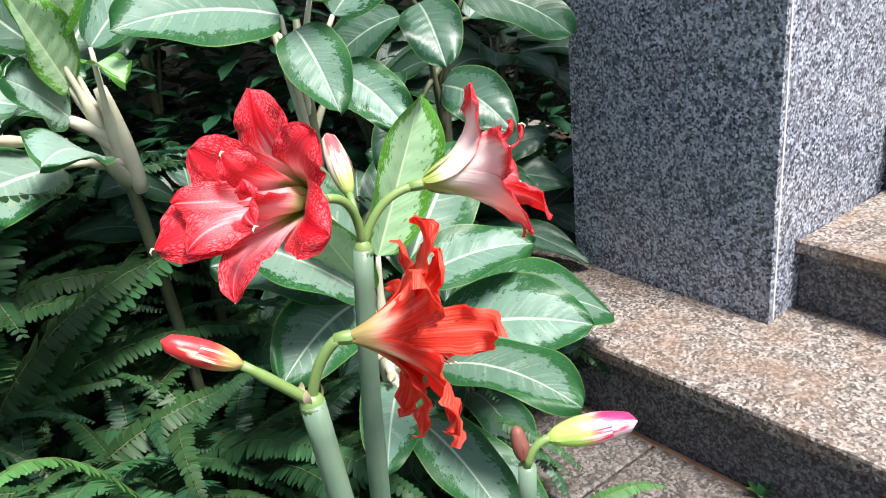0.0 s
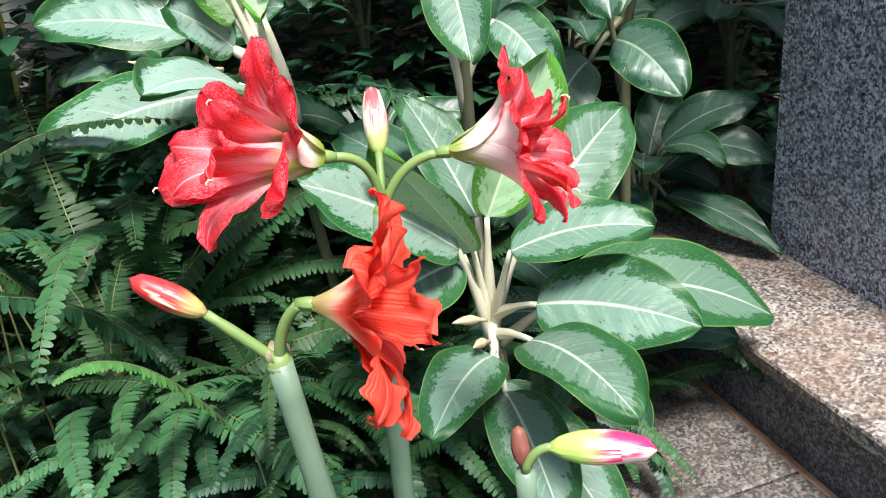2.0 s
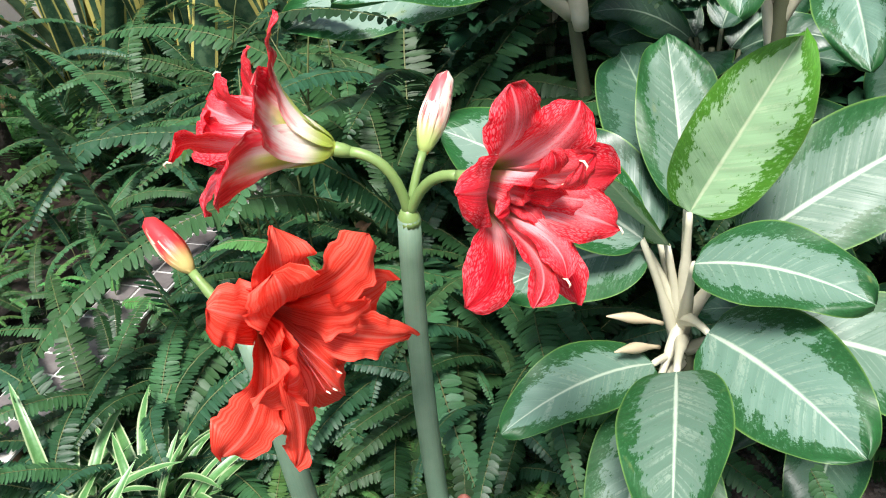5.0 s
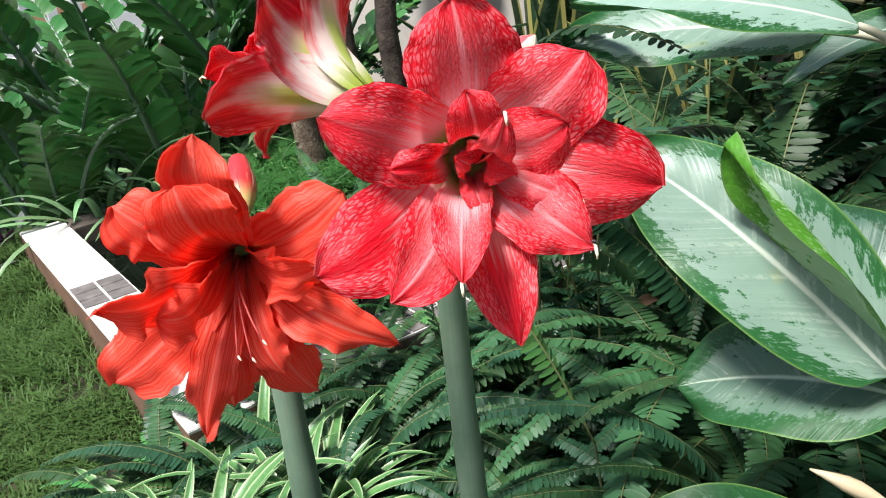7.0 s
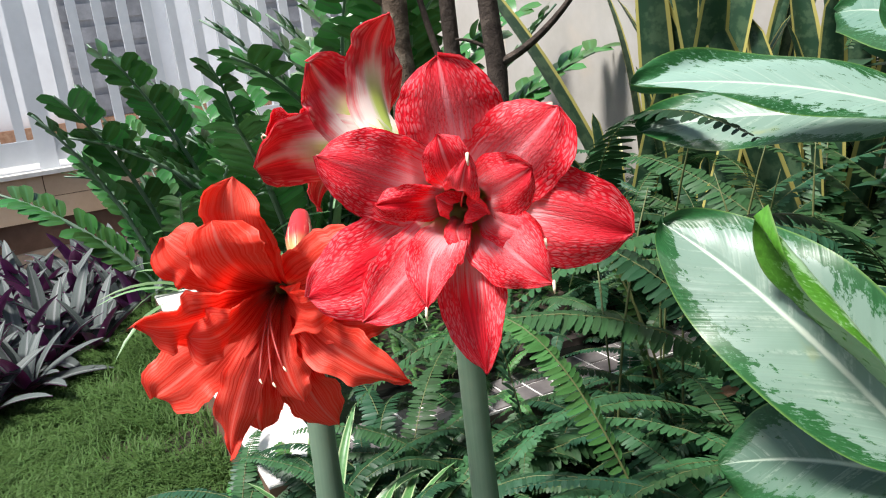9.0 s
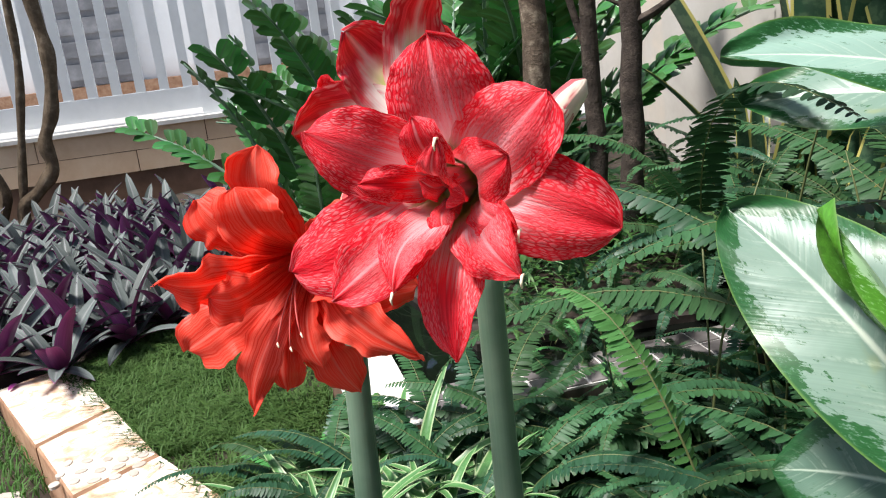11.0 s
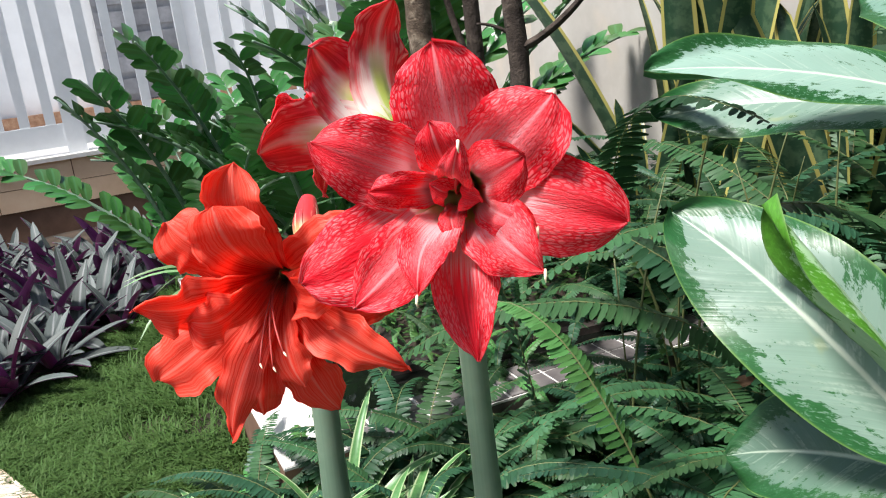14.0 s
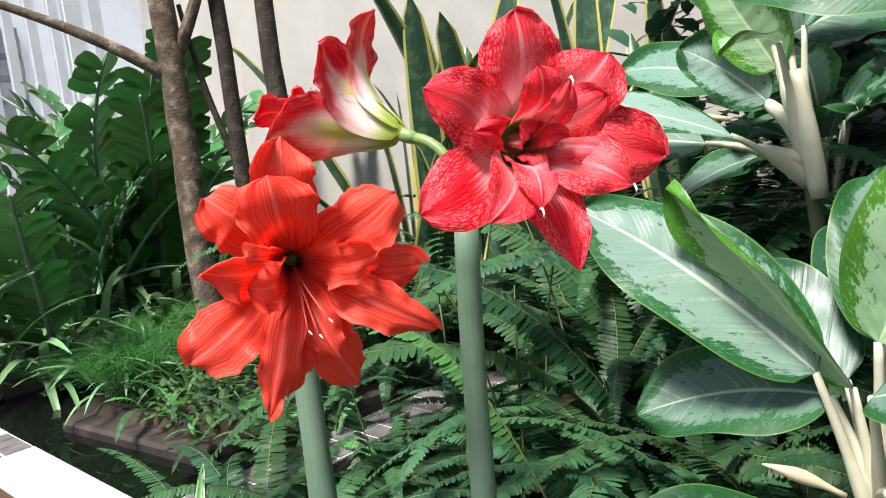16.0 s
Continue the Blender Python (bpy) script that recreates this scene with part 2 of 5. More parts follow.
def aglaonema_material(name, dark, silver, rib, margin=0.62, gloss=0.32):
    k = Mat(name)
    u, v = k.uv()
    a = k.math("MULTIPLY", k.math("ABSOLUTE", k.math("SUBTRACT", u, 0.5)), 2.0)
    side = k.math("GREATER_THAN", u, 0.5)
    slant = k.math("SUBTRACT", v, k.math("MULTIPLY", a, 0.22))
    r = k.math("MULTIPLY", k.rand(), 40.0)
    coarse = k.noise(1.0, 3, 0.6, vec=k.xyz(k.math("MULTIPLY", slant, 9.0), k.math("MULTIPLY_ADD", a, 2.0, k.math("MULTIPLY", side, 5.0)), k.math("ADD", r, 3.0)))
    jag = k.noise(1.0, 5, 0.72, vec=k.xyz(k.math("MULTIPLY", slant, 26.0), k.math("MULTIPLY_ADD", a, 7.0, k.math("MULTIPLY", side, 9.0)), r))
    big = k.noise(1.0, 2, vec=k.xyz(k.math("MULTIPLY", v, 3.0), k.math("MULTIPLY", u, 2.0), r))
    speck = k.noise(1.0, 3, 0.7, vec=k.xyz(k.math("MULTIPLY", slant, 60.0), k.math("MULTIPLY", a, 16.0), r))
    lim = k.math("ADD", k.math("MULTIPLY_ADD", jag, 0.75, margin - 0.39), k.math("MULTIPLY_ADD", coarse, 0.6, -0.30))
    lim = k.math("MULTIPLY", lim, k.smooth(v, 1.02, 0.78))
    light = k.smooth(k.math("SUBTRACT", lim, a), -0.02, 0.035)
    stray = k.math("MULTIPLY", k.smooth(speck, 0.56, 0.61), k.smooth(k.math("SUBTRACT", a, lim), 0.35, 0.0))
    light = k.math("MAXIMUM", light, k.math("MULTIPLY", stray, 0.7))
    light = k.math("MULTIPLY", light, k.math("MAXIMUM", k.smooth(jag, 0.36, 0.42), k.smooth(a, 0.45, 0.25)))
    veins = k.noise(1.0, 2, vec=k.xyz(k.math("MULTIPLY", slant, 34.0), k.math("MULTIPLY", side, 5.0), r))
    inner = k.mix(k.math("MULTIPLY", veins, 0.24), silver, tuple(c * 0.62 for c in silver))
    inner = k.vary(inner, k.rand(), 0.22, 0.012)
    outer = k.mix(k.smooth(speck, 0.35, 0.75), dark, tuple(c * 1.45 for c in dark))
    outer = k.mix(k.smooth(a, 0.955, 1.0), outer, (0.10, 0.20, 0.045))
    col = k.mix(light, outer, inner)
    ribw = k.smooth(k.math("ADD", k.math("MULTIPLY_ADD", v, 0.035, a), k.math("MULTIPLY", jag, 0.035)), 0.090, 0.040)
    feather = k.math("MULTIPLY", k.math("MULTIPLY", k.smooth(a, 0.80, 0.02), k.smooth(veins, 0.50, 0.66)), k.smooth(speck, 0.34, 0.58))
    col = k.mix(k.math("MAXIMUM", k.math("MULTIPLY", ribw, 0.85), k.math("MULTIPLY", feather, 0.30)), col, rib)
    blot = k.noise(1.0, 3, vec=k.xyz(k.math("MULTIPLY", v, 5.0), k.math("MULTIPLY", u, 4.0), k.math("ADD", r, 7.0)))
    col = k.mix(k.math("MULTIPLY", k.smooth(blot, 0.68, 0.8), 0.35), col, (0.30, 0.30, 0.08))
    k.bump(k.math("ADD", veins, k.math("MULTIPLY", k.smooth(a, 0.0, 0.12), 1.2)), 0.35, 0.002)
    return k.done(col, k.math("MULTIPLY_ADD", big, 0.2, gloss - 0.06), 0.36, through=0.14)


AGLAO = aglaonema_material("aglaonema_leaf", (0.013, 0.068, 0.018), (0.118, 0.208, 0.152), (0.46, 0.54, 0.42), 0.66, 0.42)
# paler variegation, with the sky sheen on the upper leaves painted into the silver
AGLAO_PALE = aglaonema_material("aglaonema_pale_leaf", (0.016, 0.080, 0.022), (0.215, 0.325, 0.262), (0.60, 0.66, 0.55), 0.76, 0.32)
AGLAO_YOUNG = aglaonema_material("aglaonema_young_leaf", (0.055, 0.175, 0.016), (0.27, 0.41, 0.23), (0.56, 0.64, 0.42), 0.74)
# same leaf, with the shade on lower and rear leaves painted in as dimmer colours
AGLAO_SHADED = aglaonema_material("aglaonema_shaded_leaf", (0.010, 0.046, 0.018), (0.048, 0.100, 0.066), (0.24, 0.32, 0.23), 0.72, 0.34)


def plain_leaf(name, c1, c2, rough=0.4, through=0.15, rib=None, streak=8.0, spec=0.4):
    k = Mat(name)
    u, v = k.uv()
    a = k.math("MULTIPLY", k.math("ABSOLUTE", k.math("SUBTRACT", u, 0.5)), 2.0)
    n = k.noise(1.0, 3, vec=k.xyz(k.math("MULTIPLY", u, streak), k.math("MULTIPLY", v, 2.5), k.math("MULTIPLY", k.island(), 30.0)))
    col = k.mix(n, c1, c2)
    col = k.vary(col, k.island(), 0.18, 0.008)
    col = k.vary(col, k.rand(), 0.36, 0.022)
    if rib:
        col = k.mix(k.smooth(a, 0.2, 0.08), col, rib)
    k.bump(n, 0.2, 0.001)
    return k.done(col, rough, spec, through=through)


FERN = plain_leaf("fern_green", (0.019, 0.066, 0.021), (0.048, 0.124, 0.044), 0.48, 0.22, spec=0.28)
FERN_LIGHT = plain_leaf("fern_light", (0.048, 0.152, 0.034), (0.098, 0.245, 0.074), 0.46, 0.26, spec=0.28)
# deep green fronds, darkened further to paint in the shade behind the blooms
FERN_DARK = plain_leaf("fern_shaded_green", (0.010, 0.041, 0.016), (0.025, 0.076, 0.032), 0.44, 0.18, spec=0.30)
RACHIS = Mat("rachis_brown").done((0.095, 0.110, 0.036), 0.6)
ZZ = plain_leaf("zamioculcas_leaf", (0.020, 0.090, 0.020), (0.065, 0.180, 0.040), 0.34, 0.12, (0.05, 0.14, 0.05), 4.0, 0.5)
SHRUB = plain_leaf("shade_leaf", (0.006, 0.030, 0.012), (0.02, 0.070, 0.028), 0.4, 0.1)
GRASS = plain_leaf("grass_blade", (0.048, 0.112, 0.023), (0.100, 0.190, 0.055), 0.6, 0.3, spec=0.15)
LIRIOPE = plain_leaf("liriope_leaf", (0.105, 0.215, 0.080), (0.240, 0.390, 0.190), 0.40, 0.20)
SEDGE = plain_leaf("sedge_blade", (0.032, 0.108, 0.020), (0.064, 0.176, 0.040), 0.5, 0.25)
RHOEO = plain_leaf("oyster_leaf_top", (0.048, 0.062, 0.057), (0.120, 0.138, 0.132), 0.52, 0.08, (0.16, 0.17, 0.17), 10.0, 0.22)
RHOEO_UNDER = plain_leaf("oyster_leaf_purple", (0.17, 0.022, 0.14), (0.38, 0.07, 0.30), 0.35, 0.1)
PETIOLE = Mat("petiole_cream")
PETIOLE = PETIOLE.done(PETIOLE.mix(PETIOLE.noise(26, 4), (0.34, 0.33, 0.23), (0.60, 0.57, 0.44)), 0.45)
# brownish stem bases, darkened to paint in the shade under the leaves
STALK = Mat("stalk_brown_green")
STALK = STALK.done(STALK.mix(STALK.noise(22, 4), (0.045, 0.055, 0.028), (0.13, 0.14, 0.075)), 0.6)
SPATHE = Mat("dry_spathe")
SPATHE = SPATHE.done(SPATHE.mix(SPATHE.noise(30, 4), (0.42, 0.33, 0.20), (0.62, 0.54, 0.38)), 0.6, through=0.15)


BUD_BROWN = Mat("bud_brown")
BUD_BROWN = BUD_BROWN.done(BUD_BROWN.mix(BUD_BROWN.noise(60, 4), (0.10, 0.028, 0.022), (0.26, 0.085, 0.06)), 0.6)


def striped_leaf(name, edge, body, band, lo, hi, cross=0.0):
    k = Mat(name)
    u, v = k.uv()
    a = k.math("MULTIPLY", k.math("ABSOLUTE", k.math("SUBTRACT", u, 0.5)), 2.0)
    n = k.noise(1.0, 3, vec=k.xyz(k.math("MULTIPLY", u, 3.0), k.math("MULTIPLY", v, 30.0), k.math("MULTIPLY", k.island(), 30.0)))
    inner = k.mix(k.math("MULTIPLY", k.smooth(n, 0.45, 0.6), cross), body, band)
    col = k.mix(k.smooth(a, lo, hi), inner, edge)
    col = k.vary(col, k.island(), 0.2, 0.01)
    return k.done(col, 0.38, 0.4, through=0.1)


SNAKE = striped_leaf("snake_plant_leaf", (0.42, 0.37, 0.11), (0.020, 0.054, 0.028), (0.06, 0.105, 0.055), 0.76, 0.82, 0.8)
SPIDER = striped_leaf("spider_plant_leaf", (0.30, 0.38, 0.20), (0.065, 0.170, 0.050), (0.11, 0.24, 0.08), 0.60, 0.85, 0.5)


def granite(name, dark, mid, light, warm, warmth, rough=0.4):
    k = Mat(name)
    c = k.coords()
    g1 = k.voronoi(210, c, "F1", "Color")
    bw = k.n.new("ShaderNodeRGBToBW")
    k.l.new(g1, bw.inputs[0])
    big = k.noise(42, 5, 0.78, c)
    stain = k.noise(9, 6, 0.68, c)
    g = k.math("ADD", k.math("MULTIPLY", bw.outputs[0], 0.55), k.math("MULTIPLY", big, 0.5))
    col = k.ramp(g, [(0.34, dark), (0.50, mid), (0.64, light), (0.75, tuple(min(1, x * 1.4) for x in light))])
    col = k.mix(k.math("MULTIPLY", k.smooth(stain, 0.42, 0.72), warmth), col, warm)
    drip = k.noise(3.2, 4, 0.6, c)
    col = k.mix(k.math("MULTIPLY", k.smooth(drip, 0.55, 0.75), 0.35), col, tuple(x * 0.7 for x in dark))
    k.bump(big, 0.08, 0.001)
    return k.done(col, k.math("MULTIPLY_ADD", stain, 0.3, rough - 0.12), 0.5)


GRANITE = granite("granite_grey", (0.022, 0.025, 0.034), (0.150, 0.163, 0.200), (0.355, 0.383, 0.445), (0.12, 0.10, 0.095), 0.25, 0.28)
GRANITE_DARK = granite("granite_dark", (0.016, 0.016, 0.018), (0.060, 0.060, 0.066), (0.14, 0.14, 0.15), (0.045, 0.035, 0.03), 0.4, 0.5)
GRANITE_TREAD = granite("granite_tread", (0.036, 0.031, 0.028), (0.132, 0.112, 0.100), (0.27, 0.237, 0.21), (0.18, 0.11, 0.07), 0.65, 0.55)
# brownish slabs, with the shade of the overhanging leaves darkened into the colour
GRANITE_FLOOR = granite("granite_floor", (0.024, 0.021, 0.019), (0.062, 0.055, 0.050), (0.135, 0.120, 0.110), (0.09, 0.065, 0.05), 0.5, 0.55)


def rough_surface(name, c1, c2, c3, scale, rough=0.85, bump=0.5, dist=0.006, stain=None):
    k = Mat(name)
    n1, n2 = k.noise(scale, 6, 0.62), k.noise(scale * 6.3, 4, 0.6)
    col = k.ramp(n1, [(0.30, c1), (0.52, c2), (0.72, c3)])
    col = k.mix(k.math("MULTIPLY", n2, 0.45), col, c1)
    if stain:
        col = k.mix(k.smooth(k.noise(scale * 0.35, 5, 0.7), 0.5, 0.72), col, stain)
    k.bump(k.math("ADD", n1, k.math("MULTIPLY", n2, 0.4)), bump, dist)
    return k.done(col, rough, 0.3)


SOIL = rough_surface("soil", (0.016, 0.012, 0.009), (0.040, 0.028, 0.020), (0.075, 0.052, 0.036), 9)
def sandstone():
    k = Mat("sandstone")
    blot, grain, patch = k.noise(6.5, 8, 0.66), k.noise(60, 4, 0.6), k.noise(15, 6, 0.7, dist=0.6)
    col = k.mix(k.smooth(blot, 0.40, 0.62), (0.56, 0.44, 0.34), (0.70, 0.63, 0.55))
    col = k.mix(k.math("MULTIPLY", k.smooth(patch, 0.50, 0.60), 0.75), col, (0.47, 0.27, 0.15))
    col = k.mix(k.math("MULTIPLY", k.smooth(patch, 0.60, 0.66), 0.6), col, (0.22, 0.13, 0.08))
    col = k.mix(k.math("MULTIPLY", k.smooth(grain, 0.45, 0.65), 0.25), col, (0.40, 0.28, 0.19))
    k.bump(k.math("ADD", patch, grain), 0.3, 0.003)
    return k.done(col, 0.7, 0.3)


SANDSTONE = sandstone()
SANDSTONE_SIDE = rough_surface("sandstone_side", (0.22, 0.11, 0.06), (0.36, 0.21, 0.13), (0.48, 0.31, 0.20), 14, 0.85, 0.5, 0.006)
PAVER = rough_surface("paver_grey", (0.30, 0.25, 0.20), (0.44, 0.38, 0.33), (0.58, 0.52, 0.46), 9, 0.85, 0.4, 0.004)
POND_STONE = rough_surface("pond_stone", (0.050, 0.040, 0.034), (0.10, 0.080, 0.068), (0.17, 0.14, 0.12), 16, 0.75, 0.4, 0.003)
WET_STONE = rough_surface("wet_stone", (0.018, 0.014, 0.012), (0.045, 0.036, 0.031), (0.085, 0.070, 0.060), 16, 0.55, 0.4, 0.003)
TILE_WHITE = rough_surface("tile_white", (0.55, 0.52, 0.48), (0.70, 0.68, 0.64), (0.78, 0.77, 0.75), 12, 0.3, 0.08, 0.001)
TILE_DARK = rough_surface("tile_dark", (0.085, 0.075, 0.075), (0.16, 0.145, 0.14), (0.25, 0.23, 0.22), 22, 0.35, 0.15, 0.001)
GROUT = rough_surface("grout", (0.50, 0.48, 0.45), (0.62, 0.60, 0.57), (0.70, 0.68, 0.65), 40, 0.9)
WALL_PAINT = rough_surface("wall_paint", (0.35, 0.325, 0.29), (0.435, 0.41, 0.375), (0.50, 0.48, 0.45), 2.4, 0.8, 0.08, 0.002, (0.50, 0.43, 0.35))
WALL_TILE = rough_surface("wall_tile", (0.55, 0.37, 0.24), (0.66, 0.48, 0.33), (0.72, 0.56, 0.40), 5, 0.6, 0.1, 0.002)
WALL_BROWN = rough_surface("wall_brown", (0.10, 0.055, 0.035), (0.16, 0.09, 0.06), (0.22, 0.13, 0.085), 6, 0.8, 0.2, 0.003)
FENCE_PAINT = rough_surface("fence_paint", (0.62, 0.64, 0.66), (0.72, 0.74, 0.76), (0.80, 0.82, 0.83), 4, 0.45, 0.05, 0.001)
BARK = rough_surface("bark", (0.045, 0.030, 0.020), (0.13, 0.095, 0.068), (0.38, 0.31, 0.23), 28, 0.9, 0.9, 0.01)
BARK_DARK = rough_surface("bark_dark", (0.020, 0.014, 0.011), (0.050, 0.037, 0.029), (0.11, 0.085, 0.068), 30, 0.9, 0.9, 0.01)
VINE_BARK = rough_surface("vine_bark", (0.060, 0.040, 0.024), (0.125, 0.088, 0.056), (0.22, 0.17, 0.12), 24, 0.9, 0.9, 0.01)
LOG = rough_surface("log_wood", (0.16, 0.085, 0.045), (0.30, 0.17, 0.095), (0.42, 0.27, 0.16), 12, 0.85, 0.4, 0.004)
STREET = rough_surface("street", (0.30, 0.29, 0.28), (0.42, 0.41, 0.40), (0.52, 0.51, 0.50), 3, 0.9)
CONCRETE = rough_surface("concrete_grey", (0.13, 0.13, 0.14), (0.24, 0.24, 0.25), (0.42, 0.42, 0.43), 2.2, 0.85)
DRY_LEAF = rough_surface("dry_leaf", (0.16, 0.08, 0.04), (0.30, 0.17, 0.09), (0.42, 0.27, 0.17), 30, 0.8)
WATER = Mat("pond_water")
WATER.bump(WATER.noise(9, 2), 0.05, 0.004)
WATER = WATER.done((0.004, 0.005, 0.004), 0.03, 0.5)


# ---- mesh tools ----
def unit(v):
    return v / (np.linalg.norm(v) + 1e-12)


class Geo:
    """Collects vertices, faces and uv, and becomes one mesh object."""

    def __init__(self):
        self.v, self.f, self.uv, self.mi = [], [], [], []

    def grid(self, P, mi=0, closed=False, u0=0.0, u1=1.0):
        nv, nu = P.shape[:2]
        o = len(self.v)
        for i in range(nv):
            for j in range(nu):
                self.v.append(tuple(P[i, j]))
                self.uv.append((u0 + (u1 - u0) * j / (nu - 1), i / (nv - 1)))
        for i in range(nv - 1):
            for j in range(nu - 1):
                a = o + i * nu + j
                self.f.append((a, a + 1, a + nu + 1, a + nu))
                self.mi.append(mi)
        return self

    def tube(self, pts, radii, sides=10, mi=0, cap=True):
        pts = [np.array(p, float) for p in pts]
        n = len(pts)
        if np.isscalar(radii):
            radii = [radii] * n
        side, rings = None, []
        for i, p in enumerate(pts):
            t = unit(pts[min(i + 1, n - 1)] - pts[max(i - 1, 0)])
            if side is None:
                side = unit(np.cross(t, (0, 0, 1) if abs(t[2]) < 0.9 else (1, 0, 0)))
            side = unit(side - t * np.dot(side, t))
            w = np.cross(t, side)
            rings.append([p + radii[i] * (math.cos(a) * side + math.sin(a) * w) for a in np.linspace(0, 2 * math.pi, sides + 1)])
        o = len(self.v)
        self.grid(np.array(rings), mi)
        if cap:
            for k in (0, n - 1):
                ring = [o + k * (sides + 1) + j for j in range(sides)]
                self.f.append(tuple(ring if k else ring[::-1]))
                self.mi.append(mi)
        return self

    def poly(self, pts, mi=0, uvs=None):
        o = len(self.v)
        self.v += [tuple(p) for p in pts]
        self.uv += uvs or [(0.5, 0.5)] * len(pts)
        self.f.append(tuple(range(o, o + len(pts))))
        self.mi.append(mi)
        return self

    def prism(self, ring, z0, z1, mi=0, bev=0.0):
        """Upright block on a ground outline (counter-clockwise), its upper edge chamfered by bev."""
        n = len(ring)
        c = np.mean([(p[0], p[1]) for p in ring], axis=0)
        o = len(self.v)
        rows = [(z0, 0.0), (z1 - bev, 0.0), (z1, bev)] if bev else [(z0, 0.0), (z1, 0.0)]
        for z, b in rows:
            for p in ring:
                d = np.array((p[0], p[1])) - c
                q = c + d * (1 - b / max(np.linalg.norm(d), 1e-6) * 1.4)
                self.v.append((q[0], q[1], z))
                self.uv.append((0.5, 0.5))
        for r in range(len(rows) - 1):
            for j in range(n):
                a, b2 = o + r * n + j, o + r * n + (j + 1) % n
                self.f.append((a, b2, b2 + n, a + n))
                self.mi.append(mi)
        top = o + (len(rows) - 1) * n
        self.f.append(tuple(range(top, top + n)))
        self.f.append(tuple(range(o + n - 1, o - 1, -1)))
        self.mi += [mi, mi]
        return self

    def mesh(self, name, mats, smooth=True):
        me = bpy.data.meshes.new(name)
        me.from_pydata(self.v, [], self.f)
        for m in mats if isinstance(mats, (list, tuple)) else [mats]:
            me.materials.append(m)
        lay = me.uv_layers.new(name="UVMap")
        idx = np.empty(len(me.loops), dtype=np.int32)
        me.loops.foreach_get("vertex_index", idx)
        lay.data.foreach_set("uv", np.array(self.uv, dtype=np.float32)[idx].ravel())
        me.polygons.foreach_set("material_index", np.array(self.mi, dtype=np.int32))
        me.polygons.foreach_set("use_smooth", np.full(len(self.f), smooth))
        me.update()
        return me


def thing(name, label, category, group="", kind="", at=(0, 0, 0)):
    e = new(name)
    e.empty_display_size = 0.05
    e.location = at
    return tagged(e, label, category, group, kind)


def part(name, me, parent, label="", m=None):
    ob = new(name, me)
    ob.parent = parent
    if m is not None:
        ob.matrix_basis = m
    else:
        ob.location = -parent.location if parent.parent is None else (0, 0, 0)
    return tagged(ob, label)


def solid(name, me, label, category, group="", kind=""):
    return tagged(new(name, me), label, category, group, kind)


def bez(p0, p1, p2, n):
    p0, p1, p2 = (np.array(p, float) for p in (p0, p1, p2))
    t = np.linspace(0, 1, n)[:, None]
    return (1 - t) ** 2 * p0 + 2 * t * (1 - t) * p1 + t * t * p2


def blade(p0, p1, p2, width, up=(0, 0, 1), fold=0.15, wave=0.0, peak=0.45, sharp=0.8, foot=0.6, nv=13, nu=7, roll=0.0, seed=0, cup=0.0, fine=0.0, quilt=0.0):
    """A leaf or petal surface along a curve: width profile, folded along its rib, wavy at its margins."""
    C = bez(p0, p1, p2, nv)
    rg = np.random.RandomState(seed)
    ph, ph2 = rg.rand() * 6.28, rg.rand() * 6.28
    out = np.zeros((nv, nu, 3))
    up = np.array(up, float)
    s = np.linspace(0, 1, nv)
    prof = np.power(np.clip(s, 0, 1), foot) * np.power(np.clip(1 - s, 0, 1), sharp)
    sp = foot / (foot + sharp)
    prof = prof / (sp ** foot * (1 - sp) ** sharp)
    nick = 1 + fine * 14 * np.sin(s * 31 + ph) * s
    prof = prof * np.where(s > 0.7, nick, 1.0)
    for i in range(nv):
        t = unit(C[min(i + 1, nv - 1)] - C[max(i - 1, 0)])
        side = unit(np.cross(t, up))
        nrm = np.cross(side, t)
        if roll:
            side, nrm = side * math.cos(roll) + nrm * math.sin(roll), nrm * math.cos(roll) - side * math.sin(roll)
        w = width * 0.5 * max(prof[i], 0.02)
        for j in range(nu):
            u = -1 + 2 * j / (nu - 1)
            h = fold * abs(u) * w + cup * u * u * w
            h += wave * u * u * s[i] * math.sin(9 * s[i] + ph + (1.7 if u > 0 else 0) + ph2 * u)
            h += fine * u * u * s[i] * math.sin(27 * s[i] + ph2 + 2.6 * (u > 0)) + fine * 0.5 * math.sin(5 * u + ph) * s[i]
            h += quilt * math.sin(50 * (s[i] - 0.16 * abs(u)) + ph) * (1 - abs(u)) * min(1.0, abs(u) * 4)
            out[i, j] = C[i] + side * (u * w) + nrm * h
    return out


def sheet(P, gap=0.0007):
    """A thin petal with a front and a back face of their own materials."""
    du, dv = np.gradient(P, axis=1), np.gradient(P, axis=0)
    n = np.cross(du, dv)
    n /= np.linalg.norm(n, axis=2, keepdims=True) + 1e-12
    g = Geo().grid(P, 0)
    return g.grid(P - n * gap, 1)


HOUSE_WHITE = rough_surface("house_white", (0.70, 0.69, 0.68), (0.80, 0.80, 0.79), (0.86, 0.86, 0.85), 1.5, 0.8, 0.05, 0.002)


# ---- ground, steps and pillar ----
def strip(u0, u1, v0, v1):
    return [G(u0, v0), G(u0, v1), G(u1, v1), G(u1, v0)][::-1]


def block(u0, u1, v0, v1, z0, z1, bev=0.004):
    return Geo().prism(strip(u0, u1, v0, v1), z0, z1, 0, bev)


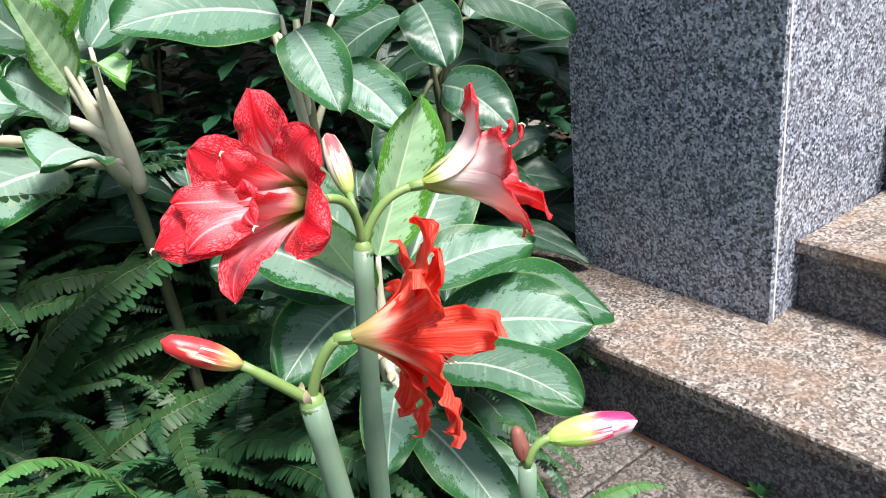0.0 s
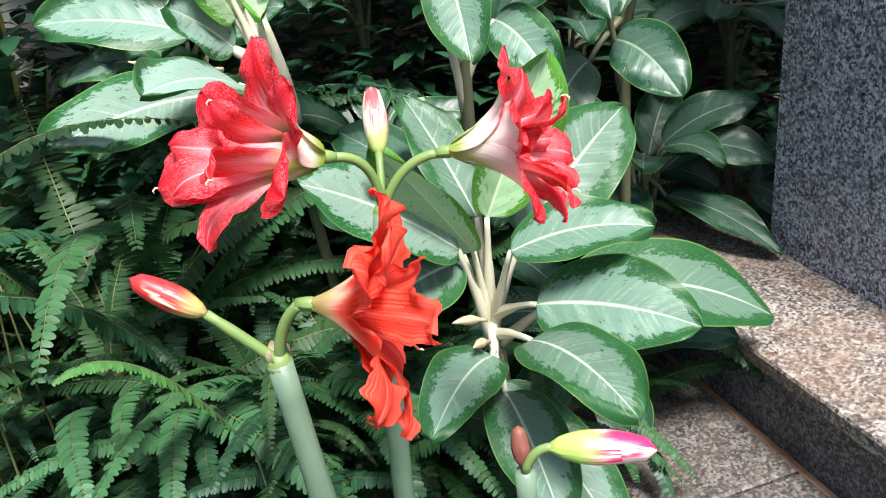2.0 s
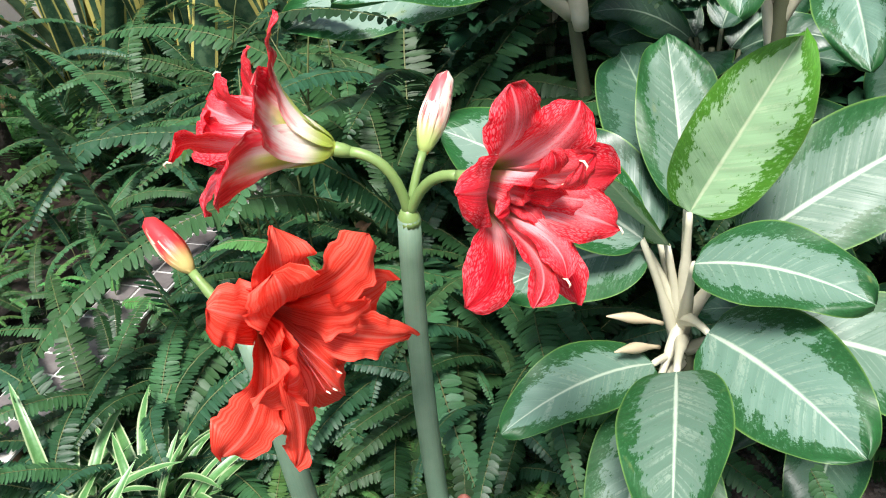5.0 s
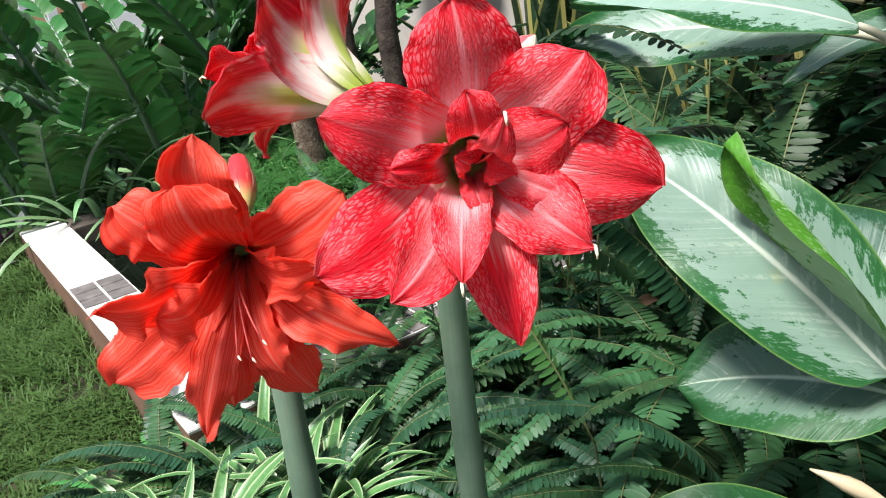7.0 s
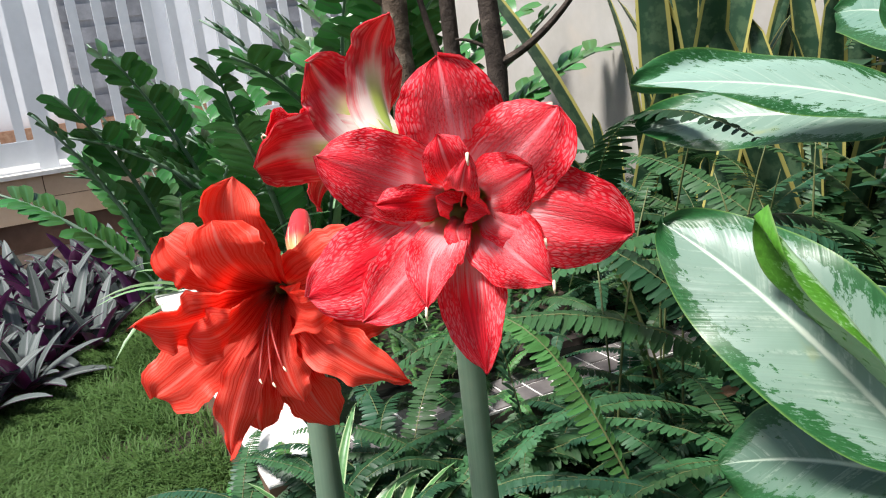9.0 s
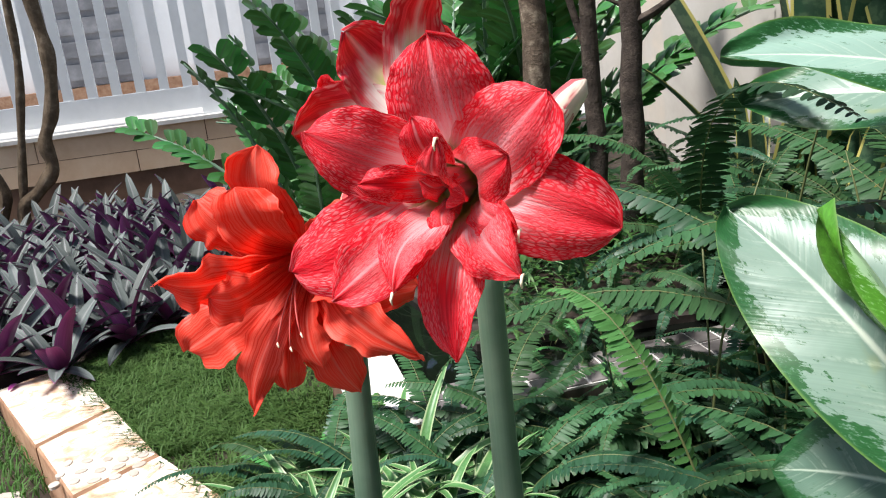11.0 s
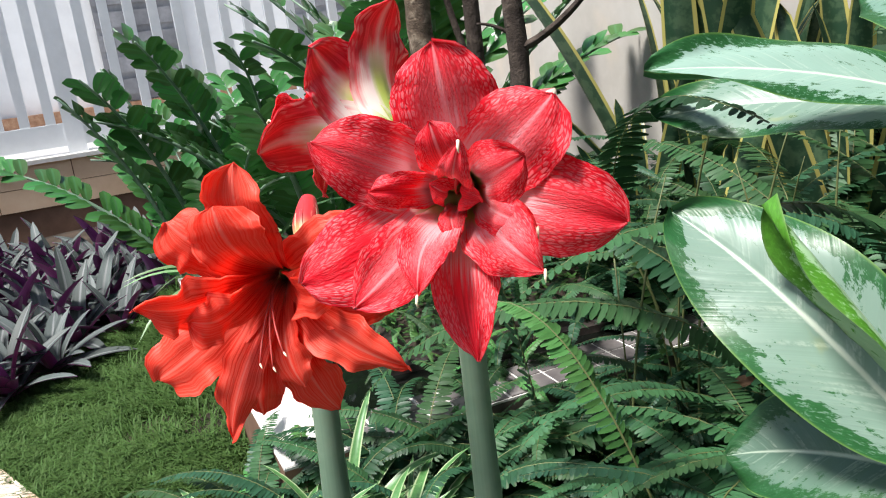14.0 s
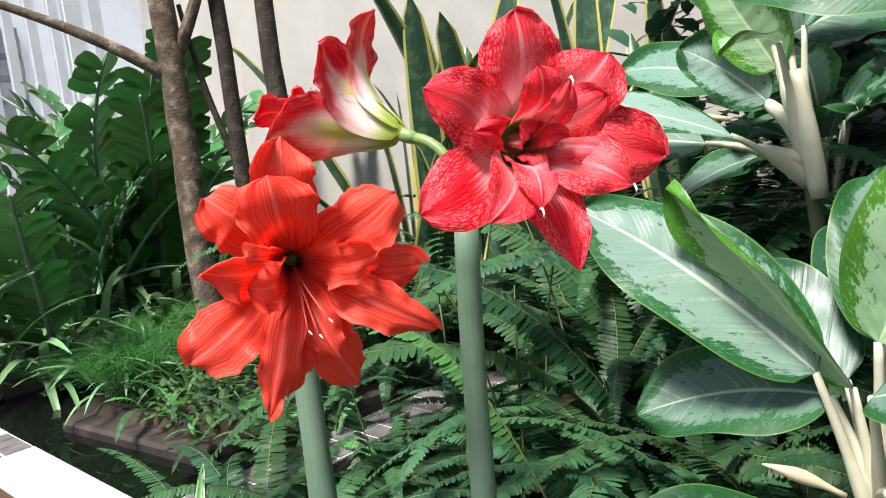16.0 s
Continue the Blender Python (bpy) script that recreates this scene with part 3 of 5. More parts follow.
def lawn_rise(x, y):
    """The lawn climbs to just under the pond rim along its outer side."""
    dx, dy = x + 0.655, y - 0.305
    across, along = AU.x * dx + AU.y * dy, -AV.x * dx - AV.y * dy
    near = min(1.0, max(0.0, 1 + across / 0.42)) if across <= 0.05 else 0.0
    return 0.105 * near * near * min(1.0, max(0.0, (along - 0.25) / 0.3)) * min(1.0, max(0.0, (2.0 - along) / 0.3))


ground = Geo()
xs = np.concatenate([np.linspace(-60, -5, 6), np.linspace(-4.5, 3.5, 66), np.linspace(5, 60, 6)])
P = np.zeros((len(xs), len(xs), 3))
for i, y in enumerate(xs):
    for j, x in enumerate(xs):
        n = noise.noise(Vector((x * 2.3, y * 2.3, 0.4))) * 0.022 + noise.noise(Vector((x * 9, y * 9, 2.0))) * 0.006
        dip = 0.10 if y < 0.1 and x > np.interp(y, [-1.05, -0.6, -0.33, 0.0, 0.2], [-0.92, -0.78, -0.64, -0.52, -0.46]) and y < -0.15 and x < 0.3 else 0.0
        P[i, j] = (x, y, GROUND - 0.015 - dip + lawn_rise(x, y) + (n if abs(x) < 5 and abs(y) < 5 else 0))
solid("ground", ground.grid(P).mesh("ground", SOIL), "dark damp garden soil under the plants", "ground", kind="structure")

WU0 = 2.72
steps = thing("steps", "granite entrance steps with worn brownish treads", "steps", kind="structure")
for n, (v, z) in enumerate(((1.115, 0.15), (1.47, 0.30), (1.80, 0.45))):
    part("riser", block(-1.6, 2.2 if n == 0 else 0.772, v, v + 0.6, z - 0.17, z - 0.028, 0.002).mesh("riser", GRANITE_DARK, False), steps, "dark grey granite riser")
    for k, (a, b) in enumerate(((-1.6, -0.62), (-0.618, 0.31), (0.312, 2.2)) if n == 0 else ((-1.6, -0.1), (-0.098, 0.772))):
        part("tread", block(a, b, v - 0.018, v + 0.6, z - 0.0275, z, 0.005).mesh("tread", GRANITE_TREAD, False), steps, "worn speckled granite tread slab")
floor_slab = thing("pavement", "grey granite paving slabs at the foot of the steps", "pavement", kind="structure")
for a, b in ((-1.6, -0.45), (-0.445, 0.2), (0.205, 0.83), (0.835, 1.45)):
    part("slab", block(a, b, 0.74, 1.098, -0.06, -0.01, 0.004).mesh("slab", GRANITE_FLOOR, False), floor_slab)
solid("landing", block(-1.6, 2.2, 2.1, 3.3, 0.2, 0.45, 0.004).mesh("landing", GRANITE_TREAD, False), "speckled granite landing above the steps", "landing", kind="structure")
solid("wall_house", block(-1.8, WU0, 3.3, 3.5, -0.3, 3.0, 0).mesh("wall_house", WALL_PAINT, False), "cream painted house wall behind the landing", "wall", kind="structure")
solid("mortar_joint", block(-1.6, 1.45, 1.099, 1.114, -0.06, -0.016, 0).mesh("mortar_joint", SANDSTONE_SIDE, False), "reddish mortar joint along the foot of the steps", "joint", kind="structure")
weed = thing("weed", "tiny green weed growing at the foot of the step", "weed", at=tuple(G(0.62, 1.104, -0.016)))
for k in range(6):
    a = k * 1.1
    d = np.array((math.cos(a), math.sin(a), 0.8 + 0.2 * (k % 2)))
    p = np.array(weed.location)
    part("leaf", Geo().grid(blade(p, p + d * 0.012 + (0, 0, 0.01), p + d * 0.026, 0.013, nv=6, nu=3, seed=k)).mesh("weed_leaf", FERN_LIGHT), weed)
pillar = thing("pillar", "square pillar faced with speckled blue-grey granite", "pillar", kind="structure")
part("core", block(0.79, 1.25, 1.385, 1.84, 0.15, 3.2, 0).mesh("core", GROUT, False), pillar)
part("facing", block(0.774, 1.262, 1.37, 1.384, 0.151, 3.2, 0.001).mesh("facing", GRANITE, False), pillar, "polished granite facing slab")
part("facing", block(0.7745, 0.789, 1.386, 1.85, 0.151, 3.2, 0.001).mesh("facing", GRANITE, False), pillar, "polished granite facing slab")
part("joint", block(0.7732, 0.780, 1.3838, 1.3890, 0.152, 3.19, 0).mesh("joint", GROUT, False), pillar, "pale mortar joint")
part("facing", block(1.251, 1.265, 1.386, 1.85, 0.151, 3.2, 0.001).mesh("facing", GRANITE, False), pillar)

# ---- boundary: low tiled wall with fence, painted wall, street ----
WV, WU = -4.05, 2.72
fence_wall = thing("wall_fence", "low boundary wall with beige tiles and a brown foot", "wall", kind="structure")
part("wall_core", block(-6.0, WU, WV - 0.16, WV - 0.012, -0.3, 0.325, 0).mesh("wall_core", WALL_BROWN, False), fence_wall, "brown painted wall foot")
part("coping", block(-6.0, WU, WV - 0.19, WV + 0.02, 0.327, 0.35, 0.004).mesh("coping", TILE_WHITE, False), fence_wall, "pale coping slab")
for row in range(2):
    z0 = 0.085 + row * 0.122
    for n in range(-7, 4):
        a = n * 0.92 + (0.4 if row else 0.0)
        b = min(a + 0.915, WU)
        if b - a > 0.1:
            part("wall_tile", block(a, b, WV - 0.011, WV, z0, z0 + 0.118, 0.002).mesh("wall_tile", WALL_TILE, False), fence_wall)
fence = thing("fence", "pale grey painted steel fence with flat upright bars", "fence")
part("rail", block(-6.0, WU, WV - 0.12, WV - 0.07, 0.39, 0.515, 0.004).mesh("rail", FENCE_PAINT, False), fence)
part("rail", block(-6.0, WU, WV - 0.12, WV - 0.07, 1.95, 2.05, 0.004).mesh("rail", FENCE_PAINT, False), fence)
bar_me = Geo().prism(strip(-0.026, 0.026, -0.02, 0.02), 0, 1.435, 0, 0.002).mesh("bar", FENCE_PAINT, False)
for n in range(66):
    part("bar", bar_me, fence, m=Matrix.Translation(G(-5.9 + n * 0.13, WV - 0.095, 0.515)))
post_me = Geo().prism(strip(-0.05, 0.05, -0.035, 0.035), 0, 1.75, 0, 0.003).mesh("post", FENCE_PAINT, False)
for n in range(5):
    part("post", post_me, fence, m=Matrix.Translation(G(-5.4 + n * 1.95, WV - 0.095, 0.35)))
paint_wall = thing("wall_painted", "cream painted garden wall with faint rust stains", "wall", kind="structure")
part("wall_face", block(WU, WU + 0.2, -2.95, 5.0, -0.3, 3.0, 0.006).mesh("wall_face", WALL_PAINT, False), paint_wall)
part("wall_return", block(WU + 0.16, WU + 0.3, WV - 0.2, -2.95, -0.3, 3.0, 0.004).mesh("wall_return", WALL_PAINT, False), paint_wall)
solid("street", block(-14, 10, WV - 7.5, WV - 0.6, -0.2, -0.05, 0).mesh("street", STREET, False), "grey street beyond the fence", "street", kind="structure")
house = thing("house", "grey rendered building across the street", "building")
part("wall", block(-14, 10, WV - 8.2, WV - 7.6, -0.2, 4.6, 0).mesh("wall", HOUSE_WHITE, False), house, "white rendered facade")
part("plinth", block(-14, 10, WV - 7.59, WV - 7.45, -0.2, 0.25, 0.01).mesh("plinth", SANDSTONE_SIDE, False), house, "reddish plinth")
for n in range(7):
    a = -12.5 + n * 2.7
    w = part("shutter", block(a, a + 1.15, WV - 7.58, WV - 7.5, 0.26, 2.5, 0.01).mesh("shutter", CONCRETE, False), house, "dark grey rolling shutter")
    for q in range(7):
        part("slat", block(a, a + 1.15, WV - 7.498, WV - 7.47, 0.35 + q * 0.3, 0.56 + q * 0.3, 0.008).mesh("slat", CONCRETE, False), w)

# ---- path, pond ----
kerb = thing("path", "pale sandstone stepping path with a raised edge", "path", kind="structure")


def slab_between(name, pts, z0, z1, top, parent, side=None, label=""):
    g = Geo().prism([Vector((*p, 0)) for p in pts], z0, z1, 0, 0.006)
    if side:
        g.mi = [1] * len(g.mi)
        g.mi[-2] = 0
    return part(name, g.mesh(name, [top, side] if side else top, False), parent, label)


L0, L1 = [(-0.905, -1.0), (-0.70, -0.60), (-0.56, -0.33), (-0.44, -0.02), (-0.36, 0.2)], [(-1.09, -0.92), (-0.90, -0.56), (-0.745, -0.27), (-0.64, 0.0), (-0.56, 0.2)]
for a in range(4):
    p, q, r, s = L0[a], L0[a + 1], L1[a + 1], L1[a]
    e = 0.002
    slab_between("slab", [(p[0], p[1] + e), (q[0], q[1] - e), (r[0], r[1] - e), (s[0], s[1] + e)], -0.22, -0.055, SANDSTONE, kerb, SANDSTONE_SIDE)
pavers = [[(-0.58, -1.28), (-0.95, -1.36), (-0.86, -0.97), (-0.62, -0.93)], [(-0.28, -0.45), (-0.33, -0.78), (-0.55, -0.80), (-0.64, -0.60), (-0.50, -0.34)], [(-0.2, -1.2), (-0.52, -1.3), (-0.55, -0.95), (-0.2, -0.95)]]
for pp in pavers:
    slab_between("paver", pp, -0.22, -0.13, PAVER, kerb, None, "rough grey stone paver")

rg = np.random.RandomState(21)
for k in range(15):
    px, py = -0.655 + 0.034 * (k % 5) * -0.55 + rg.uniform(-0.006, 0.006), -0.45 + 0.036 * (k % 5) + 0.034 * (k // 5) * 0.6 + rg.uniform(-0.006, 0.006)
    px += 0.034 * (k // 5)
    ra, rb, an = rg.uniform(0.011, 0.016), rg.uniform(0.009, 0.012), rg.rand() * 3
    ring = [Vector((px + ra * math.cos(q) * math.cos(an) - rb * math.sin(q) * math.sin(an), py + ra * math.cos(q) * math.sin(an) + rb * math.sin(q) * math.cos(an), 0)) for q in np.linspace(0, 6.2832, 11)[:-1]]
    part("pebble", Geo().prism(ring, -0.06, -0.0525, 0, 0.001).mesh("pebble", PAVER, False), kerb, "flat inlaid pebble")

pond = thing("pond", "dark rectangular garden pond with a tiled rim", "pond", kind="structure")
RIMZ = 0.11
# rim sides: outer corner lines in garden axes
RC = Vector((-0.655, 0.305, 0))
RD, RB = Vector((-0.7766, -0.63, 0)), AU


def rim(c, d, n, length, out, name, mats, tile):
    body = Geo().prism([c, c + d * length, c + d * length + n * 0.125, c + n * 0.125] if d.cross(n).z > 0 else [c, c + n * 0.125, c + d * length + n * 0.125, c + d * length], GROUND - 0.1, RIMZ - 0.004, 0, 0)
    b = part("rim", body.mesh("rim", WALL_BROWN if d == RD else POND_STONE, False), pond, "pond rim wall")
    cell = Geo()
    k, x = 0, 0.0
    while x < length - 0.02:
        if tile(k):
            for r in range(2):
                for s in range(3):
                    a0 = c + d * (x + s * 0.052 + 0.003) + n * (r * 0.062 + 0.003)
                    ring = [a0, a0 + d * 0.046, a0 + d * 0.046 + n * 0.056, a0 + n * 0.056]
                    ring = ring if d.cross(n).z > 0 else ring[::-1]
                    part("tile", Geo().prism(ring, RIMZ - 0.002, RIMZ + 0.004, 0, 0.001).mesh("tile", TILE_DARK, False), b)
            x += 0.157
        else:
            a0 = c + d * (x + 0.002) + n * 0.001
            w = min(0.335, length - x) - 0.004
            ring = [a0, a0 + d * w, a0 + d * w + n * 0.123, a0 + n * 0.123]
            ring = ring if d.cross(n).z > 0 else ring[::-1]
            part("tile", Geo().prism(ring, RIMZ - 0.002, RIMZ + 0.004, 0, 0.002).mesh("tile", TILE_WHITE, False), b, "glossy white tile")
            x += w + 0.004
        k += 1
    g = Geo().prism([p + Vector((0, 0, 0)) for p in ([c, c + d * length, c + d * length + n * 0.125, c + n * 0.125] if d.cross(n).z > 0 else [c, c + n * 0.125, c + d * length + n * 0.125, c + d * length])], RIMZ - 0.0035, RIMZ + 0.001, 0, 0)
    part("grout_bed", g.mesh("grout_bed", GROUT, False), b)


rim(RC, RD, AU, 1.44, 1, "rim", None, lambda k: k == 2)
rim(RC + AU * 0.1255, RB, -AV, 1.5, 1, "rim", None, lambda k: True)
for c0, d0, n0, ln in ((RC + RD * 1.32 + AU * 0.1255, AU, -AV, 1.2),):
    part("rim", Geo().prism([c0, c0 + d0 * ln, c0 + d0 * ln + n0 * 0.12, c0 + n0 * 0.12] if d0.cross(n0).z > 0 else [c0, c0 + n0 * 0.12, c0 + d0 * ln + n0 * 0.12, c0 + d0 * ln], GROUND - 0.1, RIMZ, 0, 0.006).mesh("rim", POND_STONE, False), pond, "brown stone pond edge")
w0 = RC + AU * 0.06 - AV * 0.06
part("water", Geo().poly([w0 + Vector((0, 0, 0.06)), w0 + AU * 1.42 + Vector((0, 0, 0.06)), w0 + AU * 1.42 + RD * 1.40 + Vector((0, 0, 0.06)), w0 + RD * 1.40 + Vector((0, 0, 0.06))], 0).mesh("water", WATER, False), pond, "still dark water")
ISL = [tuple(G(a, b)[:2]) for a, b in ((0.974, -0.677), (1.495, -0.59), (1.93, -0.60), (1.93, -1.58), (1.30, -1.48), (1.02, -1.30), (0.907, -1.182))]
island = thing("planter", "brown stone planter island standing in the pond", "planter")
part("edge", Geo().prism([Vector((*p, 0)) for p in ISL], 0.0, 0.086, 0, 0.008).mesh("edge", WET_STONE, False), island)
ic = np.mean(ISL, axis=0)
part("soil", Geo().prism([Vector((*(ic + (np.array(p) - ic) * 0.86), 0)) for p in ISL], 0.08, 0.105, 0, 0.02).mesh("soil", SOIL, False), island, "dark soil")


# ---- amaryllis ----
def petal(neck, axis, tip, wd, sharp, foot, seed, ruffle, curl, base=0.010, nv=34, nu=15):
    """A petal: out of the throat along the axis, then flaring and bending back to its tip, widest past its middle."""
    rg = np.random.RandomState(seed)
    rel = tip - neck
    rad = unit(rel - axis * np.dot(rel, axis))
    ln = np.linalg.norm(rel)
    sidew = np.cross(axis, rad)
    p0 = neck + axis * base + rad * 0.0045
    p1 = neck + axis * ln * 0.48 + rad * ln * 0.19
    p2 = tip + axis * ln * curl - rad * ln * 0.30 + sidew * ln * rg.uniform(-0.07, 0.07)
    s = np.linspace(0, 1, nv)
    q = s[:, None]
    C = (1 - q) ** 3 * p0 + 3 * q * (1 - q) ** 2 * p1 + 3 * q * q * (1 - q) * p2 + q ** 3 * tip
    prof = s ** foot * np.clip(1 - s ** 2.6, 0, 1) ** sharp
    prof = np.maximum(prof / prof.max(), 0.02)
    ph = rg.rand(10) * 6.28
    twist = rg.uniform(-0.22, 0.22)
    amp = rg.uniform(0.7, 1.3)
    up = axis * 0.8 - rad * 0.6
    out = np.zeros((nv, nu, 3))
    for i in range(nv):
        t = unit(C[min(i + 1, nv - 1)] - C[max(i - 1, 0)])
        side = unit(np.cross(t, up))
        nrm = np.cross(side, t)
        a = twist * s[i]
        side, nrm = side * math.cos(a) + nrm * math.sin(a), nrm * math.cos(a) - side * math.sin(a)
        grow = min(1.0, max(0.0, (s[i] - 0.25) / 0.4))
        for j in range(nu):
            u = -1 + 2 * j / (nu - 1)
            o = 0 if u < 0 else 3
            w = wd * 0.5 * prof[i] * (1 + grow * ruffle * (7 * math.sin(8 * s[i] + ph[o]) + 8 * math.sin(25 * s[i] + ph[o + 1]) + 4 * math.sin(61 * s[i] + ph[o + 2])))
            h = (0.42 * (1 - grow) + 0.06 - 0.20 * grow * s[i]) * u * u * w
            h += ruffle * amp * abs(u) ** 2.4 * grow * (math.sin(10 * s[i] + ph[o + 1]) + 0.5 * math.sin(26 * s[i] + ph[o + 2]) + 0.22 * math.sin(47 * s[i] + ph[8]))
            h += 0.0009 * math.sin(8 * u + ph[7]) * s[i] - 0.0022 * math.exp(-(u * 4.5) ** 2) * min(1.0, 3 * s[i]) * (1 - s[i])
            out[i, j] = C[i] + side * (u * w) + nrm * h
    return out


def flower(parent, neck, axis, tips, inner, mats, ruffle, curl, stamens, seed, beads=(), throat=None):
    """Trumpet of petals from a neck: outer tips and inner, shorter petals."""
    neck, axis = np.array(neck, float), unit(np.array(axis, float))
    head = part("flower", Geo().tube([neck - axis * 0.004, neck + axis * 0.004, neck + axis * 0.010, neck + axis * 0.013], [0.0046, 0.0060, 0.0064, 0.005], 12).mesh("ovary", PEDICEL), parent, mats[2])
    if throat:
        part("throat", Geo().tube([neck + axis * a for a in (0.012, 0.022, 0.032, 0.041, 0.037)], [0.004, 0.0065, 0.009, 0.0115, 0.007], 12).mesh("throat", throat), head, "pale green throat")
    for k, (tip, wd, sharp) in enumerate(tips):
        P = petal(neck, axis, np.array(tip, float), wd, sharp, mats[4], seed + k, ruffle, curl)
        part("petal", sheet(P).mesh("petal", [mats[0], mats[3]]), head)
    for k, (tip, wd, sharp) in enumerate(inner):
        P = petal(neck, axis, np.array(tip, float), wd, sharp, 0.75, seed + 50 + k, ruffle * 1.15, curl * 0.5, 0.014, 26, 13)
        part("petal", sheet(P).mesh("inner_petal", [mats[1], mats[1]]), head)
    for tip in beads:
        tip = np.array(tip, float)
        part("petal_tip", Geo().tube([tip - axis * 0.004, tip, tip + axis * 0.003 - (0, 0, 0.003), tip + axis * 0.002 - (0, 0, 0.006)], [0.0006, 0.0009, 0.0008, 0.0003], 8).mesh("petal_tip", ANTHER), head, "white curled petal tip")
    for k, tip in enumerate(stamens):
        tip = np.array(tip, float)
        d = unit(tip - neck)
        st = Geo().tube(bez(neck + axis * 0.03, neck + axis * 0.065 - np.array((0, 0, 0.004)), tip, 9), [0.0007] * 8 + [0.0005], 6, 0)
        st.tube([tip - d * 0.001, tip + d * 0.0010 + np.array((0, 0.0010, 0)), tip + d * 0.002 + np.array((0, 0.0024, -0.0014))], [0.0005, 0.0008, 0.0004], 6, 1)
        part("stamen", st.mesh("stamen", [STAMEN, ANTHER]), head, "thin red stamen with cream anther")
    return head


def bud(parent, foot, tip, radius, material, label, bend=0.0):
    foot, tip = np.array(foot, float), np.array(tip, float)
    mid = (foot + tip) / 2 + np.array((0, 0, bend))
    C = bez(foot, mid, tip, 12)
    s = np.linspace(0, 1, 12)
    g = Geo().tube(C, [radius * (0.28 + 0.95 * math.sin(math.pi * min(1, x ** 0.85 * 0.93)) ** 0.8 * 0.78) if x < 0.98 else radius * 0.08 for x in s], 14)
    b = part("bud", g.mesh("bud", material), parent, label)
    for a in range(2):
        d = unit(tip - foot)
        sd = unit(np.cross(d, (0.3, 0.2 + a, 1)))
        P = blade(foot + sd * radius * 0.3 * (1 - 2 * a), mid + sd * radius * 2.0 * (1 - 2 * a), tip - d * 0.004 + sd * radius * 0.1, radius * 1.5, up=sd * (1 - 2 * a), cup=-0.5, sharp=0.7, foot=0.5, nv=10, nu=7, seed=a)
        part("petal", Geo().grid(P).mesh("bud_petal", material), b)
    return b


amaryllis_a = thing("amaryllis", "double red and white amaryllis with two blooms and a bud", "flower", "amaryllis", at=(-0.10, 0.83, GROUND))
NA = (-0.088, 0.815, 0.651)
part("scape", Geo().tube(bez((-0.112, 0.815, GROUND - 0.02), (-0.118, 0.800, 0.35), NA, 16), [0.0125] * 5 + [0.0115] * 6 + [0.0105] * 4 + [0.010], 16).mesh("scape", SCAPE), amaryllis_a, "thick waxy grey-green stalk")
part("node", Geo().tube([np.array(NA) + (0, 0, z) for z in (-0.007, -0.003, 0.002, 0.007, 0.010)], [0.0098, 0.0102, 0.0092, 0.0068, 0.003], 14).mesh("node", PEDICEL), amaryllis_a, "swollen pale green node")
N2 = (-0.034, 0.838, 0.703)
part("pedicel", Geo().tube(bez(NA, (-0.072, 0.826, 0.700), N2, 10), 0.0046, 10).mesh("pedicel", PEDICEL), amaryllis_a, "green curved pedicel")
flower(amaryllis_a, N2, (0.93, 0.10, 0.12),
       [((0.033, 0.844, 0.797), 0.061, 0.50), ((0.030, 0.907, 0.763), 0.056, 0.42), ((0.031, 0.942, 0.690), 0.058, 0.52), ((0.076, 0.861, 0.628), 0.040, 0.85), ((0.075, 0.764, 0.675), 0.052, 0.52), ((0.060, 0.776, 0.752), 0.050, 0.55)],
       [((0.098, 0.803, 0.668), 0.040, 0.70), ((0.092, 0.837, 0.672), 0.030, 0.75), ((0.076, 0.901, 0.678), 0.042, 0.80), ((0.060, 0.894, 0.736), 0.038, 0.50), ((0.080, 0.865, 0.748), 0.020, 0.60), ((0.070, 0.848, 0.759), 0.028, 0.42), ((0.063, 0.897, 0.698), 0.024, 0.50), ((0.060, 0.806, 0.722), 0.022, 0.50), ((0.050, 0.838, 0.722), 0.018, 0.45), ((0.056, 0.868, 0.712), 0.018, 0.50), ((0.050, 0.850, 0.690), 0.016, 0.50)],
       (PETAL_RED, PETAL_INNER, "wide open double red bloom with white veins", PETAL_PALE_BACK, 0.46), 0.0026, 0.08, [(0.066, 0.858, 0.728)], 11, [(0.076, 0.902, 0.678), (0.093, 0.837, 0.672), (0.081, 0.865, 0.749), (0.064, 0.898, 0.698)], THROAT)
N1 = (-0.113, 0.782, 0.717)
part("pedicel", Geo().tube(bez(NA, (-0.085, 0.812, 0.712), N1, 10), 0.0046, 10).mesh("pedicel", PEDICEL), amaryllis_a, "green curved pedicel")
flower(amaryllis_a, N1, (-0.42, -0.80, 0.36),
       [((-0.158, 0.764, 0.829), 0.060, 0.62), ((-0.100, 0.716, 0.799), 0.058, 0.52), ((-0.092, 0.662, 0.727), 0.064, 0.50), ((-0.180, 0.670, 0.672), 0.046, 0.80), ((-0.252, 0.711, 0.711), 0.064, 0.66), ((-0.216, 0.752, 0.785), 0.062, 0.50)],
       [((-0.146, 0.650, 0.745), 0.036, 0.50), ((-0.215, 0.685, 0.715), 0.040, 0.60), ((-0.178, 0.713, 0.789), 0.036, 0.50), ((-0.160, 0.690, 0.772), 0.028, 0.45), ((-0.228, 0.712, 0.750), 0.034, 0.45)],
       (PETAL_RED, PETAL_INNER, "open double red bloom with white throat", PETAL_RED_BACK, 0.40), 0.0028, 0.10, [(-0.165, 0.70, 0.745)], 31, [(-0.178, 0.712, 0.790), (-0.253, 0.709, 0.712), (-0.146, 0.648, 0.746)], THROAT)
